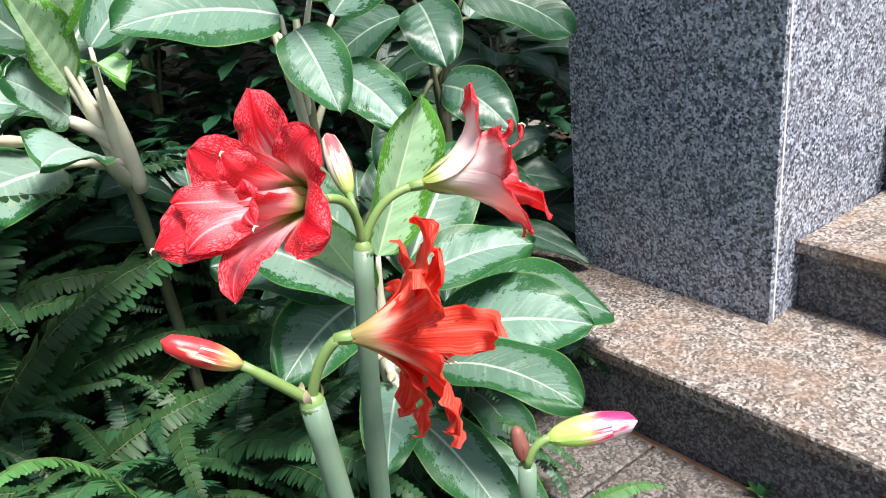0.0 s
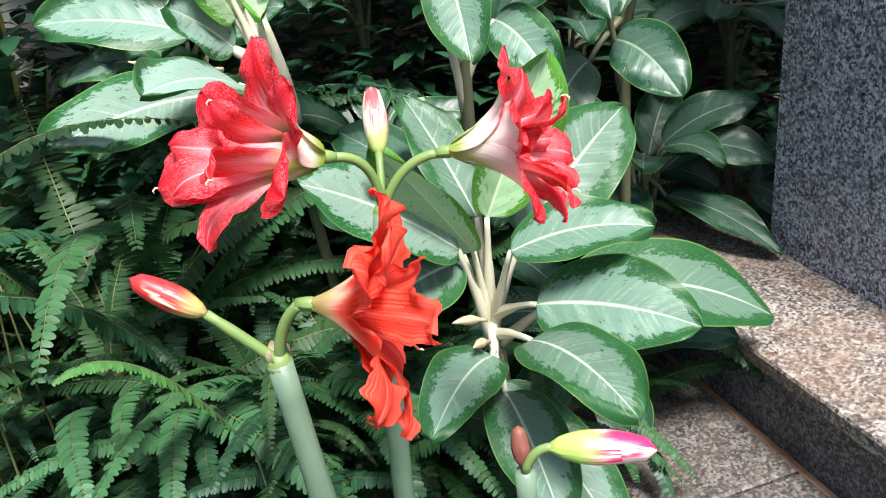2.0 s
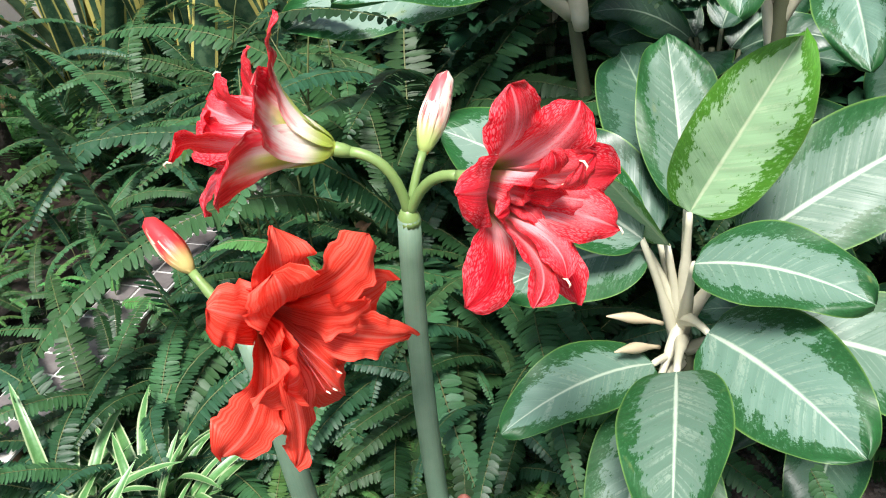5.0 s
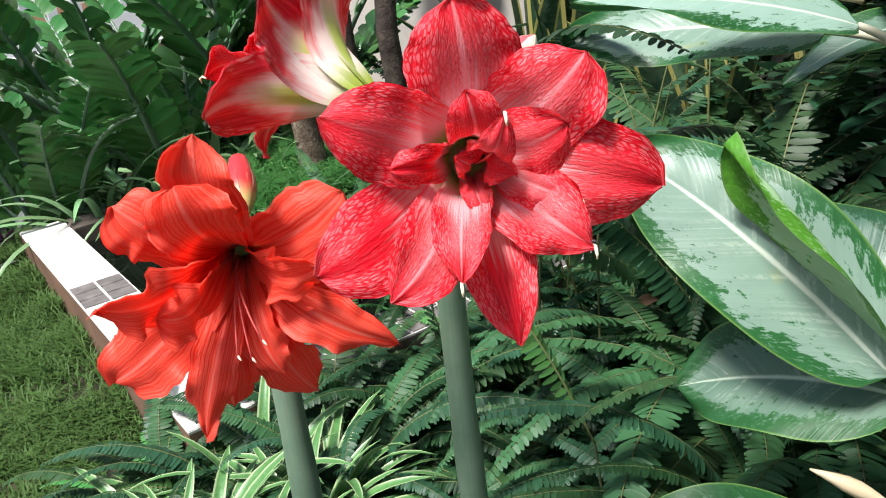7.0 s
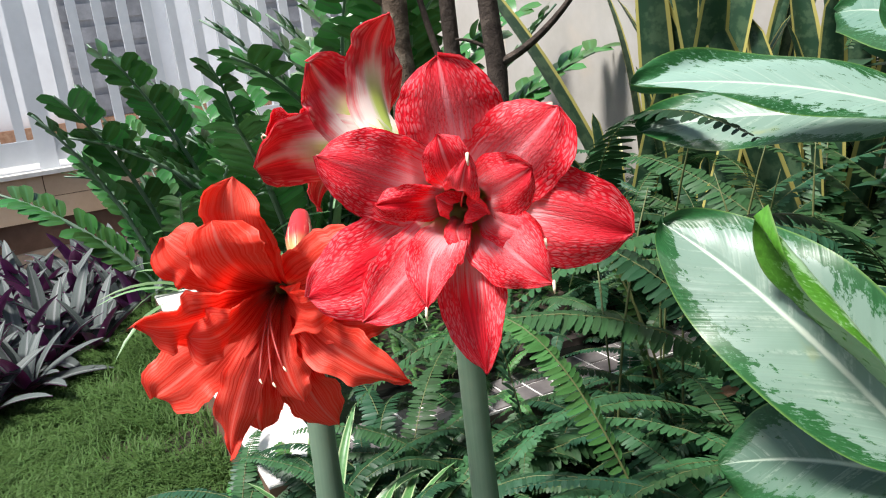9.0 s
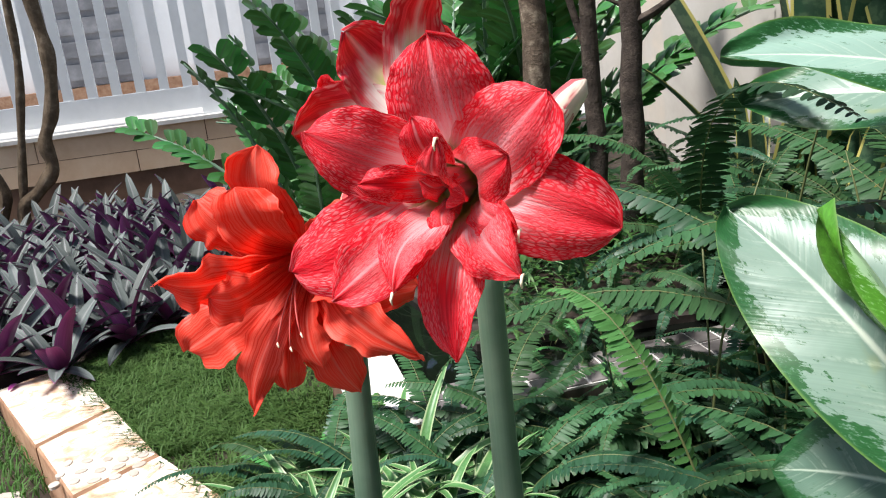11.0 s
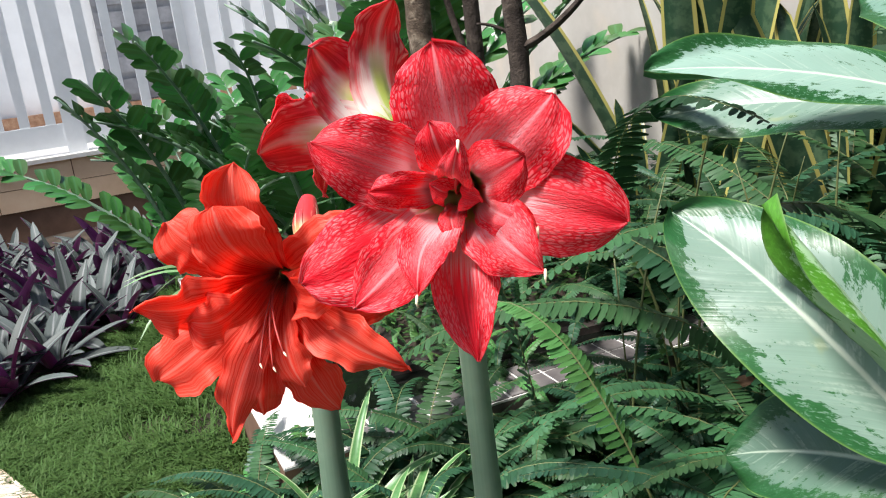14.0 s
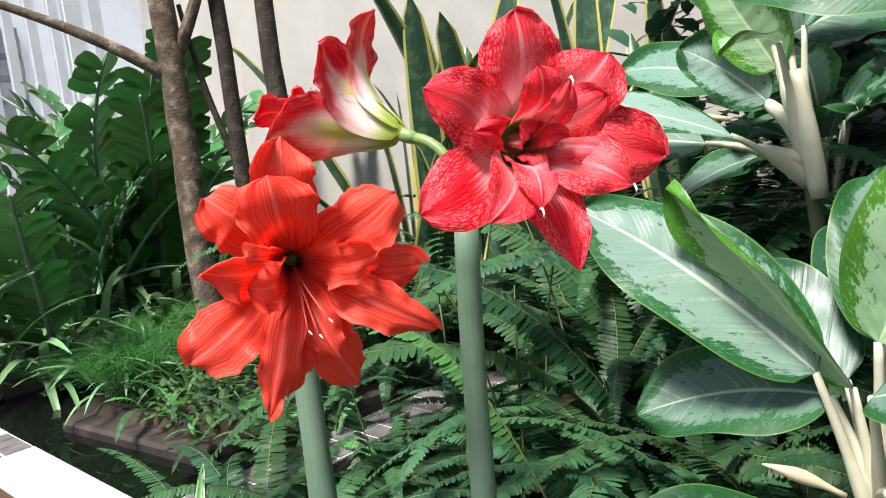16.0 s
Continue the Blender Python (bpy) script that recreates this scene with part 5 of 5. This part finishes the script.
for k, (x, y, sc) in enumerate(((-2.0, 1.6, 1.6), (-2.25, 1.75, 1.7), (-1.82, 1.55, 1.6), (-2.35, 1.5, 1.6), (-1.12, 1.18, 1.45), (-0.92, 1.26, 1.4), (-1.38, 1.30, 1.5), (-1.62, 1.28, 1.55), (-1.25, 1.48, 1.55), (-0.74, 1.22, 1.15), (-1.48, 1.02, 1.3), (-1.80, 1.12, 1.5), (-1.35, 1.22, 1.15), (-1.15, 1.36, 1.2), (-1.55, 1.18, 1.1), (-1.0, 1.24, 1.0), (-1.75, 0.95, 1.1), (-1.45, 1.40, 1.2), (-0.85, 1.12, 0.9), (-1.02, 1.38, 1.25), (-1.18, 1.52, 1.25), (-0.86, 1.42, 1.2))):
    fern(x, y, GROUND, 13, ["tall", "dark", "tall"], sc * (1.0 if x > -1.2 else 0.85), 730 + k, "tall sword fern with dark arching fronds")
for k, (x, y, z, sc) in enumerate(((-1.12, 0.50, 0.10, 0.45), (-1.20, 0.38, 0.10, 0.4), (-1.32, 0.30, 0.10, 0.45), (-1.05, 0.62, 0.10, 0.5), (-1.42, 0.20, 0.10, 0.4))):
    fern(x, y, z, 8, ["light", "long"], sc, 745 + k, "small light green fern in the pond planter")
for k, (x, y) in enumerate(((-0.60, 0.25), (-0.56, 0.34))):
    fern(x, y, GROUND + 0.04, 9, ["light", "long", "dark"], 0.72, 760 + k, "small sword fern at the pond rim")
fern(0.08, 1.08, GROUND + 0.05, 3, ["light"], 0.62, 900, "sword fern leaning over the paving slabs", 0.68)
fern(-0.02, 0.92, GROUND, 6, ["light", "long"], 0.75, 901, "small sword fern with light green fronds", -0.6)


for k, (x, y, sc) in enumerate(((-0.57, 0.37, 0.95), (-0.53, 0.28, 0.85), (-0.62, 0.42, 0.8), (-0.60, 0.26, 0.7))):
    fern(x, y, GROUND + 0.02, 11, ["long", "light", "dark"], sc, 770 + k, "sword fern at the corner of the pond")
# ferns along the outside of the pond rim, and single fronds that stand out
for k in range(17):
    q = RC + AU * (0.05 + 0.075 * k) + AV * (0.045 + 0.06 * (k % 3))
    fern(q.x, q.y, GROUND + 0.05, 9, ["dark", "long", "dark"], 0.68 + 0.07 * (k % 3), 800 + k, "small sword fern leaning over the pond rim", -2.46 if k % 2 else None)
for k in range(8):
    q = RC + AU * (0.02 + 0.085 * k) + AV * (0.10 + 0.07 * (k % 2))
    fern(q.x, q.y, GROUND + 0.03, 10, ["long", "light", "dark"], 0.82 + 0.06 * (k % 3), 880 + k, "sword fern hanging over the tiled pond rim", -2.46 if k % 3 else None)
for k, (x, y, sc) in enumerate(((-0.55, 0.95, 0.95), (-0.44, 1.04, 1.0), (-0.34, 0.95, 0.85), (-0.62, 1.10, 1.1), (-0.50, 1.18, 1.1), (-0.30, 1.08, 0.9), (-0.72, 0.98, 1.0), (-0.26, 0.88, 0.75))):
    fern(x, y, GROUND, 12, ["light", "long", "long"], sc * 0.80, 860 + k, "sword fern with fresh green fronds under the blooms")
for k, (x, y, sc) in enumerate(((-0.40, 1.26, 1.15), (-0.52, 1.30, 1.1), (-0.33, 1.12, 0.9))):
    fern(x, y, GROUND, 11, ["dark", "tall", "long"], sc * 0.82, 830 + k, "sword fern at the foot of the aglaonemas")
for k, (c, w, leaf, what) in enumerate((
        (((-0.86, 0.86, 0.40), (-0.72, 0.86, 0.78), (-0.464, 1.075, 0.655)), 0.036, FERN_DARK, "dark fern frond hanging over a pale leaf"),
        (((-0.40, 0.93, 0.22), (-0.45, 0.83, 0.50), (-0.488, 0.726, 0.46)), 0.026, FERN_LIGHT, "fresh light green fern frond"),
        (((-0.90, 0.95, 0.10), (-0.98, 0.88, 0.62), (-0.92, 0.80, 0.34)), 0.030, FERN_LIGHT, "fresh fern frond over the pond"),
        (((-0.86, 0.72, 0.05), (-0.88, 0.66, 0.45), (-0.80, 0.60, 0.62)), 0.036, FERN_DARK, "upright dark fern frond"))):
    root = np.array(c[0])
    f = thing("fern", what, "fern", "ferns", at=tuple(root[:2]) + (GROUND,))
    shift = np.array((root[0], root[1], GROUND))
    part("frond", frond_mesh("frond", 0, 0, 0, w, 46, 950 + k, leaf, curve=[np.array(p) - shift for p in c]), f, m=Matrix())
    part("stalk", Geo().tube([np.array((0.01, 0.02, -0.02)), np.array((0.004, 0.01, (root[2] - GROUND) * 0.5)), root - shift], 0.0016, 6).mesh("stalk", RACHIS), f, m=Matrix())


rg = np.random.RandomState(88)
for k in range(9):
    x, y = rg.uniform(-1.5, -0.75), rg.uniform(0.86, 1.25)
    f = thing("fern_runner", "thin bare brown fern runner standing among the fronds", "fern", "fern runners", at=(x, y, GROUND))
    top = np.array((rg.uniform(-0.12, 0.12), rg.uniform(-0.12, 0.12), rg.uniform(0.45, 0.75)))
    part("runner", Geo().tube(bez((0, 0, -0.02), (top[0] * 0.1, top[1] * 0.1, top[2] * 0.6), top, 9), [0.0022] * 7 + [0.0016, 0.0008], 6).mesh("runner", RACHIS), f, m=Matrix())


# ---- zamioculcas, snake plants, spider plants, oyster plants ----
def zz_stem(seed):
    """A feathered stem: its bare stalk and the leaflets, each a mesh of its own."""
    rg = np.random.RandomState(seed)
    L, n = 0.62, 24
    pts, p = [np.zeros(3)], np.zeros(3)
    start, bend = rg.uniform(1.15, 1.4), rg.uniform(0.5, 1.1)
    for i in range(n):
        a = start - bend * (i / n) ** 1.4
        p = p + np.array((0, math.cos(a), math.sin(a))) * L / n
        pts.append(p.copy())
    pts = np.array(pts)
    stalk = Geo().tube(pts[::2], [0.008 * (1 - 0.06 * i) for i in range(len(pts[::2]))], 8, 0).mesh("zz_stalk", SCAPE)
    leaflets = []
    for i in range(16):
        s = 0.2 + 0.78 * i / 16
        a = int(s * n)
        t = unit(pts[min(a + 1, n)] - pts[a])
        for sg in (-1, 1):
            nrm = unit(np.cross(np.array((1.0, 0, 0)), t))
            d = unit(np.array((sg, 0, 0)) + t * 0.75 + nrm * rg.uniform(-0.1, 0.35))
            ln = 0.066 * (1.05 - 0.4 * abs(s - 0.5))
            b = pts[a] + t * 0.012 * (sg > 0)
            leaflets.append(Geo().grid(blade(b, b + d * ln * 0.5 + nrm * 0.008, b + d * ln, 0.031, up=nrm, fold=0.15, sharp=0.34, foot=0.5, nv=7, nu=5, seed=seed + i)).mesh("zz_leaflet", ZZ))
    return stalk, leaflets


ZZS = [zz_stem(s) for s in range(4)]


def clump(name, label, category, meshes, pname, x, y, z, count, spread, scale, seed, group, tilt=0.3):
    rg = np.random.RandomState(seed)
    t = thing(name, label, category, group, at=(x, y, z))
    for k in range(count):
        a = k * 2.39996 + rg.rand()
        r = spread * math.sqrt((k + 0.4) / count)
        s = scale * rg.uniform(0.75, 1.2)
        m = Matrix.Translation((r * math.cos(a), r * math.sin(a), 0)) @ Euler((rg.uniform(-tilt, tilt), rg.uniform(-tilt, tilt), a - math.pi / 2 + rg.uniform(-0.5, 0.5))).to_matrix().to_4x4() @ Matrix.Diagonal((s, s, s, 1))
        me = meshes[rg.randint(len(meshes))]
        if isinstance(me, tuple):
            st = part(pname, me[0], t, m=m)
            for lf in me[1]:
                part("leaflet", lf, st)
        else:
            part(pname, me, t, m=m)
    return t


for k, (x, y, sc, n) in enumerate(((-2.08, -0.62, 1.35, 14), (-2.25, -0.25, 1.5, 14), (-2.75, -0.75, 1.6, 13), (-2.62, 0.0, 1.8, 13), (-3.0, -0.25, 1.95, 14))):
    clump("zamioculcas", "glossy dark green zamioculcas with feathered stems", "plant", ZZS, "stem", x, y, GROUND, n, 0.10, sc, 20 + k, "zamioculcas")


def snake_leaf(seed):
    rg = np.random.RandomState(seed)
    L = rg.uniform(0.6, 0.9)
    lean = rg.uniform(0.05, 0.35)
    P = blade((0, 0, 0), (0, lean * L * 0.3, L * 0.6), (0, lean * L, L * (1 - lean * 0.3)), rg.uniform(0.060, 0.078), up=(0, -1, 0.2), fold=0.25, cup=0.1, sharp=0.35, foot=0.18, nv=16, nu=7, roll=rg.uniform(-0.4, 0.4), seed=seed)
    return Geo().grid(P).mesh("snake_leaf", SNAKE)


SNK = [snake_leaf(s) for s in range(6)]
for k, (x, y, n, s) in enumerate(((-1.75, 1.05, 5, 0.9), (-1.95, 1.35, 8, 1.2), (-1.7, 1.7, 8, 1.3), (-2.12, 1.02, 8, 1.45), (-2.25, 1.22, 9, 1.5), (-2.05, 1.24, 7, 1.45), (-1.85, 1.42, 8, 1.5), (-2.45, 0.98, 7, 1.4), (-2.02, 0.86, 6, 0.8))):
    clump("snake_plant", "snake plant with dark leaves edged in yellow", "plant", SNK, "leaf", x, y, GROUND, n, 0.09, s, 40 + k, "snake plants", 0.28)


def strap(seed, L, w, mat_, start, bend, name):
    rg = np.random.RandomState(seed)
    start, bend = start + rg.uniform(-0.15, 0.15), bend + rg.uniform(-0.3, 0.3)
    a, b = start, start - bend
    p1 = np.array((0, math.cos(a), math.sin(a))) * L * 0.55
    p2 = p1 + np.array((0, math.cos(b), math.sin(b))) * L * 0.5
    return Geo().grid(blade((0, 0, 0), p1, p2, w, up=(0, -0.4, 1), fold=0.35, sharp=0.5, foot=0.2, nv=10, nu=5, seed=seed)).mesh(name, mat_)


SPI = [strap(s, 0.25, 0.0180, SPIDER, 1.2, 1.35, "spider_leaf") for s in range(4)]
for k, (x, y) in enumerate(((-0.42, 0.38), (-0.50, 0.52), (-0.36, 0.48), (-0.60, 0.42), (-0.33, 0.37), (-0.50, 0.34), (-0.58, 0.54))):
    clump("spider_plant", "spider plant with narrow leaves edged in cream", "plant", SPI, "leaf", x, y, GROUND + 0.05, 30, 0.04, 1.0, 60 + k, "spider plants", 0.3)
for k, (x, y) in enumerate(((-1.95, 0.12), (-2.1, -0.12), (-1.9, 0.3), (-2.05, 0.35))):
    clump("spider_plant", "spider plant with narrow green leaves at the pond edge", "plant", SPI, "leaf", x, y, GROUND + 0.1, 24, 0.05, 1.2, 70 + k, "spider plants", 0.3)


LIR = [strap(s + 9, 0.34, 0.015, LIRIOPE, 1.2, 1.6, "liriope_leaf") for s in range(4)]
for k, (x, y, z, sc) in enumerate(((-1.98, -0.06, 0.0, 1.2), (-2.12, 0.08, 0.0, 1.3), (-2.02, -0.32, -0.02, 1.2), (-1.96, 0.16, 0.02, 1.1), (-2.28, -0.08, 0.0, 1.3), (-2.2, 0.24, 0.0, 1.3), (-1.62, 0.12, 0.08, 0.8), (-1.5, 0.30, 0.10, 0.7), (-2.0, -0.25, 0.0, 1.7), (-2.1, -0.10, 0.0, 1.7), (-1.92, -0.40, 0.0, 1.5), (-2.38, -0.30, 0.0, 1.9), (-2.45, -0.05, 0.0, 1.9), (-2.3, 0.12, 0.0, 1.7))):
    clump("liriope", "clump of arching narrow green strap leaves at the pond edge", "plant", LIR, "leaf", x, y, z, 26, 0.05, sc, 300 + k, "liriopes", 0.35)


def oyster_leaf(seed, start):
    rg = np.random.RandomState(seed)
    L = rg.uniform(0.19, 0.25)
    a, b = start, start - 0.6
    p1 = np.array((0, math.cos(a), math.sin(a))) * L * 0.5
    p2 = p1 + np.array((0, math.cos(b), math.sin(b))) * L * 0.5
    P = blade((0, 0, 0), p1, p2, 0.042, up=(0, -0.6, 1), fold=0.3, sharp=0.55, foot=0.25, nv=9, nu=5, seed=seed)
    g = Geo().grid(P, 0)
    g.grid(P - np.array((0, -0.0006, 0.0016)), 1)
    return g.mesh("oyster_leaf", [RHOEO, RHOEO_UNDER])


OYS = [oyster_leaf(s, st) for s, st in enumerate((0.5, 0.7, 0.9, 1.1, 1.25, 0.35))]
rg = np.random.RandomState(3)
oys, tries = [], 0
while len(oys) < 125 and tries < 9000:
    tries += 1
    x, y = rg.uniform(-3.0, -0.5), rg.uniform(-3.4, -0.75)
    p = Vector((x, y, 0))
    pu, pv = p.dot(AU), p.dot(AV)
    if pv < -3.08 or pu > 0.68 or pv > -1.36 - max(0.0, pu) or pu < -1.4:
        continue
    if any((x - a) ** 2 + (y - b) ** 2 < 0.125 ** 2 for a, b in oys):
        continue
    oys.append((x, y))
for k, (x, y) in enumerate(oys):
    clump("oyster_plant", "oyster plant with grey-green leaves purple underneath", "plant", OYS, "leaf", x, y, GROUND + 0.02, 15, 0.012, 1.05, 100 + k, "oyster plants", 0.2)


# ---- trees and climbing stems ----
def tree(label, trunk, material, limbs, sides=12):
    t = thing("tree", label, "tree", "small trees", at=tuple(trunk[0][0]))
    pts, rad = [], []
    for (a, ra), (b, rb) in zip(trunk[:-1], trunk[1:]):
        for q in range(6):
            s = q / 6
            p = np.array(a) * (1 - s) + np.array(b) * s
            n = noise.noise_vector(Vector(p) * 7) * 0.012
            pts.append(p + np.array(n))
            rad.append((ra * (1 - s) + rb * s) * (1 + 0.09 * noise.noise(Vector(p) * 19)))
    pts.append(np.array(trunk[-1][0]))
    rad.append(trunk[-1][1])
    part("trunk", Geo().tube(pts, rad, sides).mesh("trunk", material), t)
    for a, b, c, r in limbs:
        part("limb", Geo().tube(bez(a, b, c, 10), np.linspace(r, r * 0.55, 10), 9).mesh("limb", material), t)
    return t


tree("young tree with mottled grey bark in the pond planter", [((-1.80, 0.30, 0.08), 0.046), ((-1.81, 0.295, 0.3), 0.040), ((-1.83, 0.290, 0.9), 0.036), ((-1.90, 0.28, 2.2), 0.028)], BARK,
     [((-1.83, 0.29, 0.90), (-1.78, 0.15, 1.02), (-1.80, -0.15, 1.15), 0.020), ((-1.835, 0.29, 0.94), (-1.82, 0.36, 1.02), (-1.83, 0.46, 1.30), 0.022)])
tree("slim dark tree stem forking above the pond planter", [((-1.70, 0.565, 0.08), 0.036), ((-1.72, 0.57, 0.4), 0.029), ((-1.735, 0.575, 0.715), 0.027), ((-1.75, 0.55, 1.9), 0.019)], BARK_DARK,
     [((-1.735, 0.575, 0.712), (-1.72, 0.70, 0.75), (-1.74, 0.81, 0.89), 0.013), ((-1.735, 0.57, 0.75), (-1.72, 0.52, 0.79), (-1.71, 0.48, 0.79), 0.006)])
tree("slim brown tree stem in the pond planter", [((-1.84, 0.44, 0.08), 0.029), ((-1.855, 0.44, 0.5), 0.025), ((-1.89, 0.43, 1.9), 0.019)], BARK_DARK, [((-1.86, 0.44, 0.62), (-1.85, 0.37, 0.8), (-1.86, 0.33, 1.1), 0.012)])
vines = thing("climber", "three twisted bare climber stems by the fence wall", "climber", at=(-2.32, -2.62, GROUND))
for k, pts in enumerate((
        ((-2.25, -2.70, GROUND), (-2.30, -2.64, 0.08), (-2.306, -2.633, 0.197), (-2.266, -2.683, 0.322), (-2.251, -2.701, 0.494), (-2.248, -2.705, 0.685), (-2.238, -2.717, 0.90), (-2.20, -2.76, 1.7)),
        ((-2.35, -2.58, GROUND), (-2.356, -2.572, 0.068), (-2.41, -2.505, 0.143), (-2.465, -2.438, 0.246), (-2.461, -2.443, 0.376), (-2.50, -2.396, 0.522), (-2.524, -2.364, 0.763), (-2.514, -2.377, 1.0), (-2.48, -2.42, 1.7)),
        ((-2.355, -2.575, GROUND), (-2.36, -2.567, 0.096), (-2.397, -2.522, 0.404), (-2.436, -2.474, 0.727), (-2.447, -2.46, 1.0), (-2.46, -2.44, 1.7)))):
    fine = [np.array(p) for p in pts]
    pp = []
    for i in range(len(fine) - 1):
        a, b, c, d = fine[max(i - 1, 0)], fine[i], fine[i + 1], fine[min(i + 2, len(fine) - 1)]
        for s in np.linspace(0, 1, 7)[:-1]:
            pp.append(0.5 * (2 * b + (c - a) * s + (2 * a - 5 * b + 4 * c - d) * s * s + (3 * b - a - 3 * c + d) * s ** 3))
    pp.append(fine[-1])
    part("stem", Geo().tube(pp, [(0.034, 0.034, 0.020)[k] * (1 + 0.12 * math.sin(i * 0.9)) for i in range(len(pp))], 10).mesh("stem", VINE_BARK), vines)
border = thing("border", "weathered orange-brown brick border of the raised bed", "border", kind="structure")
for n in range(12):
    part("brick", block(1.95, 2.03, -1.9 + n * 0.2, -1.9 + n * 0.2 + 0.19, GROUND, 0.125 + 0.004 * (n % 3), 0.006).mesh("brick", LOG, False), border)


# ---- lawn, sedge, shade foliage (uncountable) ----
def blades(name, label, category, sites, material, h, w, seed, bend=0.5):
    rg = np.random.RandomState(seed)
    g = Geo()
    for x, y, z in sites:
        a, hh = rg.rand() * 6.28, h * rg.uniform(0.5, 1.3)
        d = np.array((math.cos(a), math.sin(a), 0))
        sd = np.array((-d[1], d[0], 0)) * w * 0.5
        b = np.array((x, y, z))
        m = b + np.array((0, 0, hh * 0.6)) + d * hh * bend * 0.3
        t = b + np.array((0, 0, hh * (1 - bend * 0.3))) + d * hh * bend
        o = len(g.v)
        g.v += [tuple(b - sd), tuple(b + sd), tuple(m + sd * 0.8), tuple(m - sd * 0.8), tuple(t)]
        g.uv += [(0, 0), (1, 0), (1, 0.6), (0, 0.6), (0.5, 1)]
        g.f += [(o, o + 1, o + 2, o + 3), (o + 3, o + 2, o + 4)]
        g.mi += [0, 0]
    return solid(name, g.mesh(name, material), label, category, kind="stuff")


rg = np.random.RandomState(12)
sites = []
while len(sites) < 26000:
    x, y = rg.uniform(-2.0, -0.3), rg.uniform(-1.1, 0.4)
    p = Vector((x, y, 0))
    rel = p - RC
    du, dv = rel.dot(AU), rel.dot(RD)
    if du > -0.005 and -0.01 < dv < 1.55:
        continue
    right = np.interp(y, [-1.0, -0.56, -0.27, 0.0, 0.2, 0.6], [-1.07, -0.89, -0.735, -0.63, -0.55, -0.45])
    pu, pv = p.dot(AU), p.dot(AV)
    if x > right + rg.uniform(-0.012, 0.02) or pv < -1.42 - max(0.0, pu) or pv > -0.3:
        continue
    if noise.noise(Vector((x * 6, y * 6, 3.0))) < -0.12 and rg.rand() < 0.82:
        continue
    sites.append((x, y, GROUND - 0.02 + lawn_rise(x, y)))
blades("lawn", "short green lawn grass beside the pond", "grass", sites, GRASS, 0.055, 0.004, 1, 0.9)
sites = [(rg.uniform(-0.95, -0.3), rg.uniform(-1.1, -0.55), -0.15) for _ in range(2500)]
blades("grass", "grass growing between the stone pavers", "grass", sites, GRASS, 0.05, 0.004, 2, 0.7)
sites = []
while len(sites) < 6000:
    x, y = rg.uniform(-2.1, -1.0), rg.uniform(0.0, 1.2)
    pu, pv = Vector((x, y, 0)).dot(AU), Vector((x, y, 0)).dot(AV)
    if 1.02 + max(0.0, -pv - 1.2) < pu < 1.75 and -1.50 < pv < -1.06 and noise.noise(Vector((x * 5, y * 5, 0))) > -0.35:
        sites.append((x, y, 0.11))
blades("sedge", "fine bright green sedge filling the pond planter", "grass", sites, SEDGE, 0.16, 0.003, 3, 1.3)
g = Geo()
rg = np.random.RandomState(55)
for k in range(3600):
    u, v = rg.uniform(0.95, 1.9), rg.uniform(-1.44, -0.64)
    if u < 0.99 + max(0, -v - 1.18) * 0.9:
        continue
    h = 0.03 + 0.16 * max(0.0, 0.5 + noise.noise(Vector((u * 5, v * 5, 7))))
    p = np.array(G(u, v, 0.11 + rg.rand() * h))
    a = rg.rand() * 6.28
    d = np.array((math.cos(a), math.sin(a), rg.uniform(-0.3, 0.7)))
    ln = rg.uniform(0.012, 0.028)
    g.grid(blade(p, p + d * ln * 0.5, p + d * ln, ln * 0.5, nv=4, nu=3, seed=k))
solid("groundcover", g.mesh("groundcover", SEDGE), "small-leaved green groundcover in the pond planter", "plant", kind="stuff")
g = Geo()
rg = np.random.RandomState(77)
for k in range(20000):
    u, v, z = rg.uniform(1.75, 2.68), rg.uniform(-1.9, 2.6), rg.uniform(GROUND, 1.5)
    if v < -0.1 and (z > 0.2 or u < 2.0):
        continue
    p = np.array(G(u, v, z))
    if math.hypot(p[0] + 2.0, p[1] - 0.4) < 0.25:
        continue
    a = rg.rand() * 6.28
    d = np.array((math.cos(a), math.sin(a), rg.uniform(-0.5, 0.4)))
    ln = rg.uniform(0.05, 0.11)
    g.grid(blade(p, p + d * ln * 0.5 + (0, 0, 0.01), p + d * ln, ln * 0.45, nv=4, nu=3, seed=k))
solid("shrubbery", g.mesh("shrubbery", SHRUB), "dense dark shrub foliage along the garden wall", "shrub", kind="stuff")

# ---- fallen and caught leaves ----
P = blade((-0.775, 1.075, 0.215), (-0.75, 1.055, 0.237), (-0.73, 1.025, 0.220), 0.024, up=(0.5, -0.3, 0.8), fold=0.5, sharp=0.6, foot=0.5, nv=10, nu=7, seed=3)
solid("dry_leaf", Geo().grid(P).mesh("dry_leaf", DRY_LEAF), "curled orange-brown dry leaf caught on the ferns", "leaf")
P = blade((-0.95, -0.965, -0.051), (-0.93, -0.95, -0.044), (-0.905, -0.94, -0.0505), 0.016, fold=0.3, sharp=0.6, foot=0.5, nv=8, nu=5, seed=4)
solid("fallen_petal", Geo().grid(P).mesh("fallen_petal", RHOEO_UNDER), "fallen purple petal on the sandstone edge", "petal")
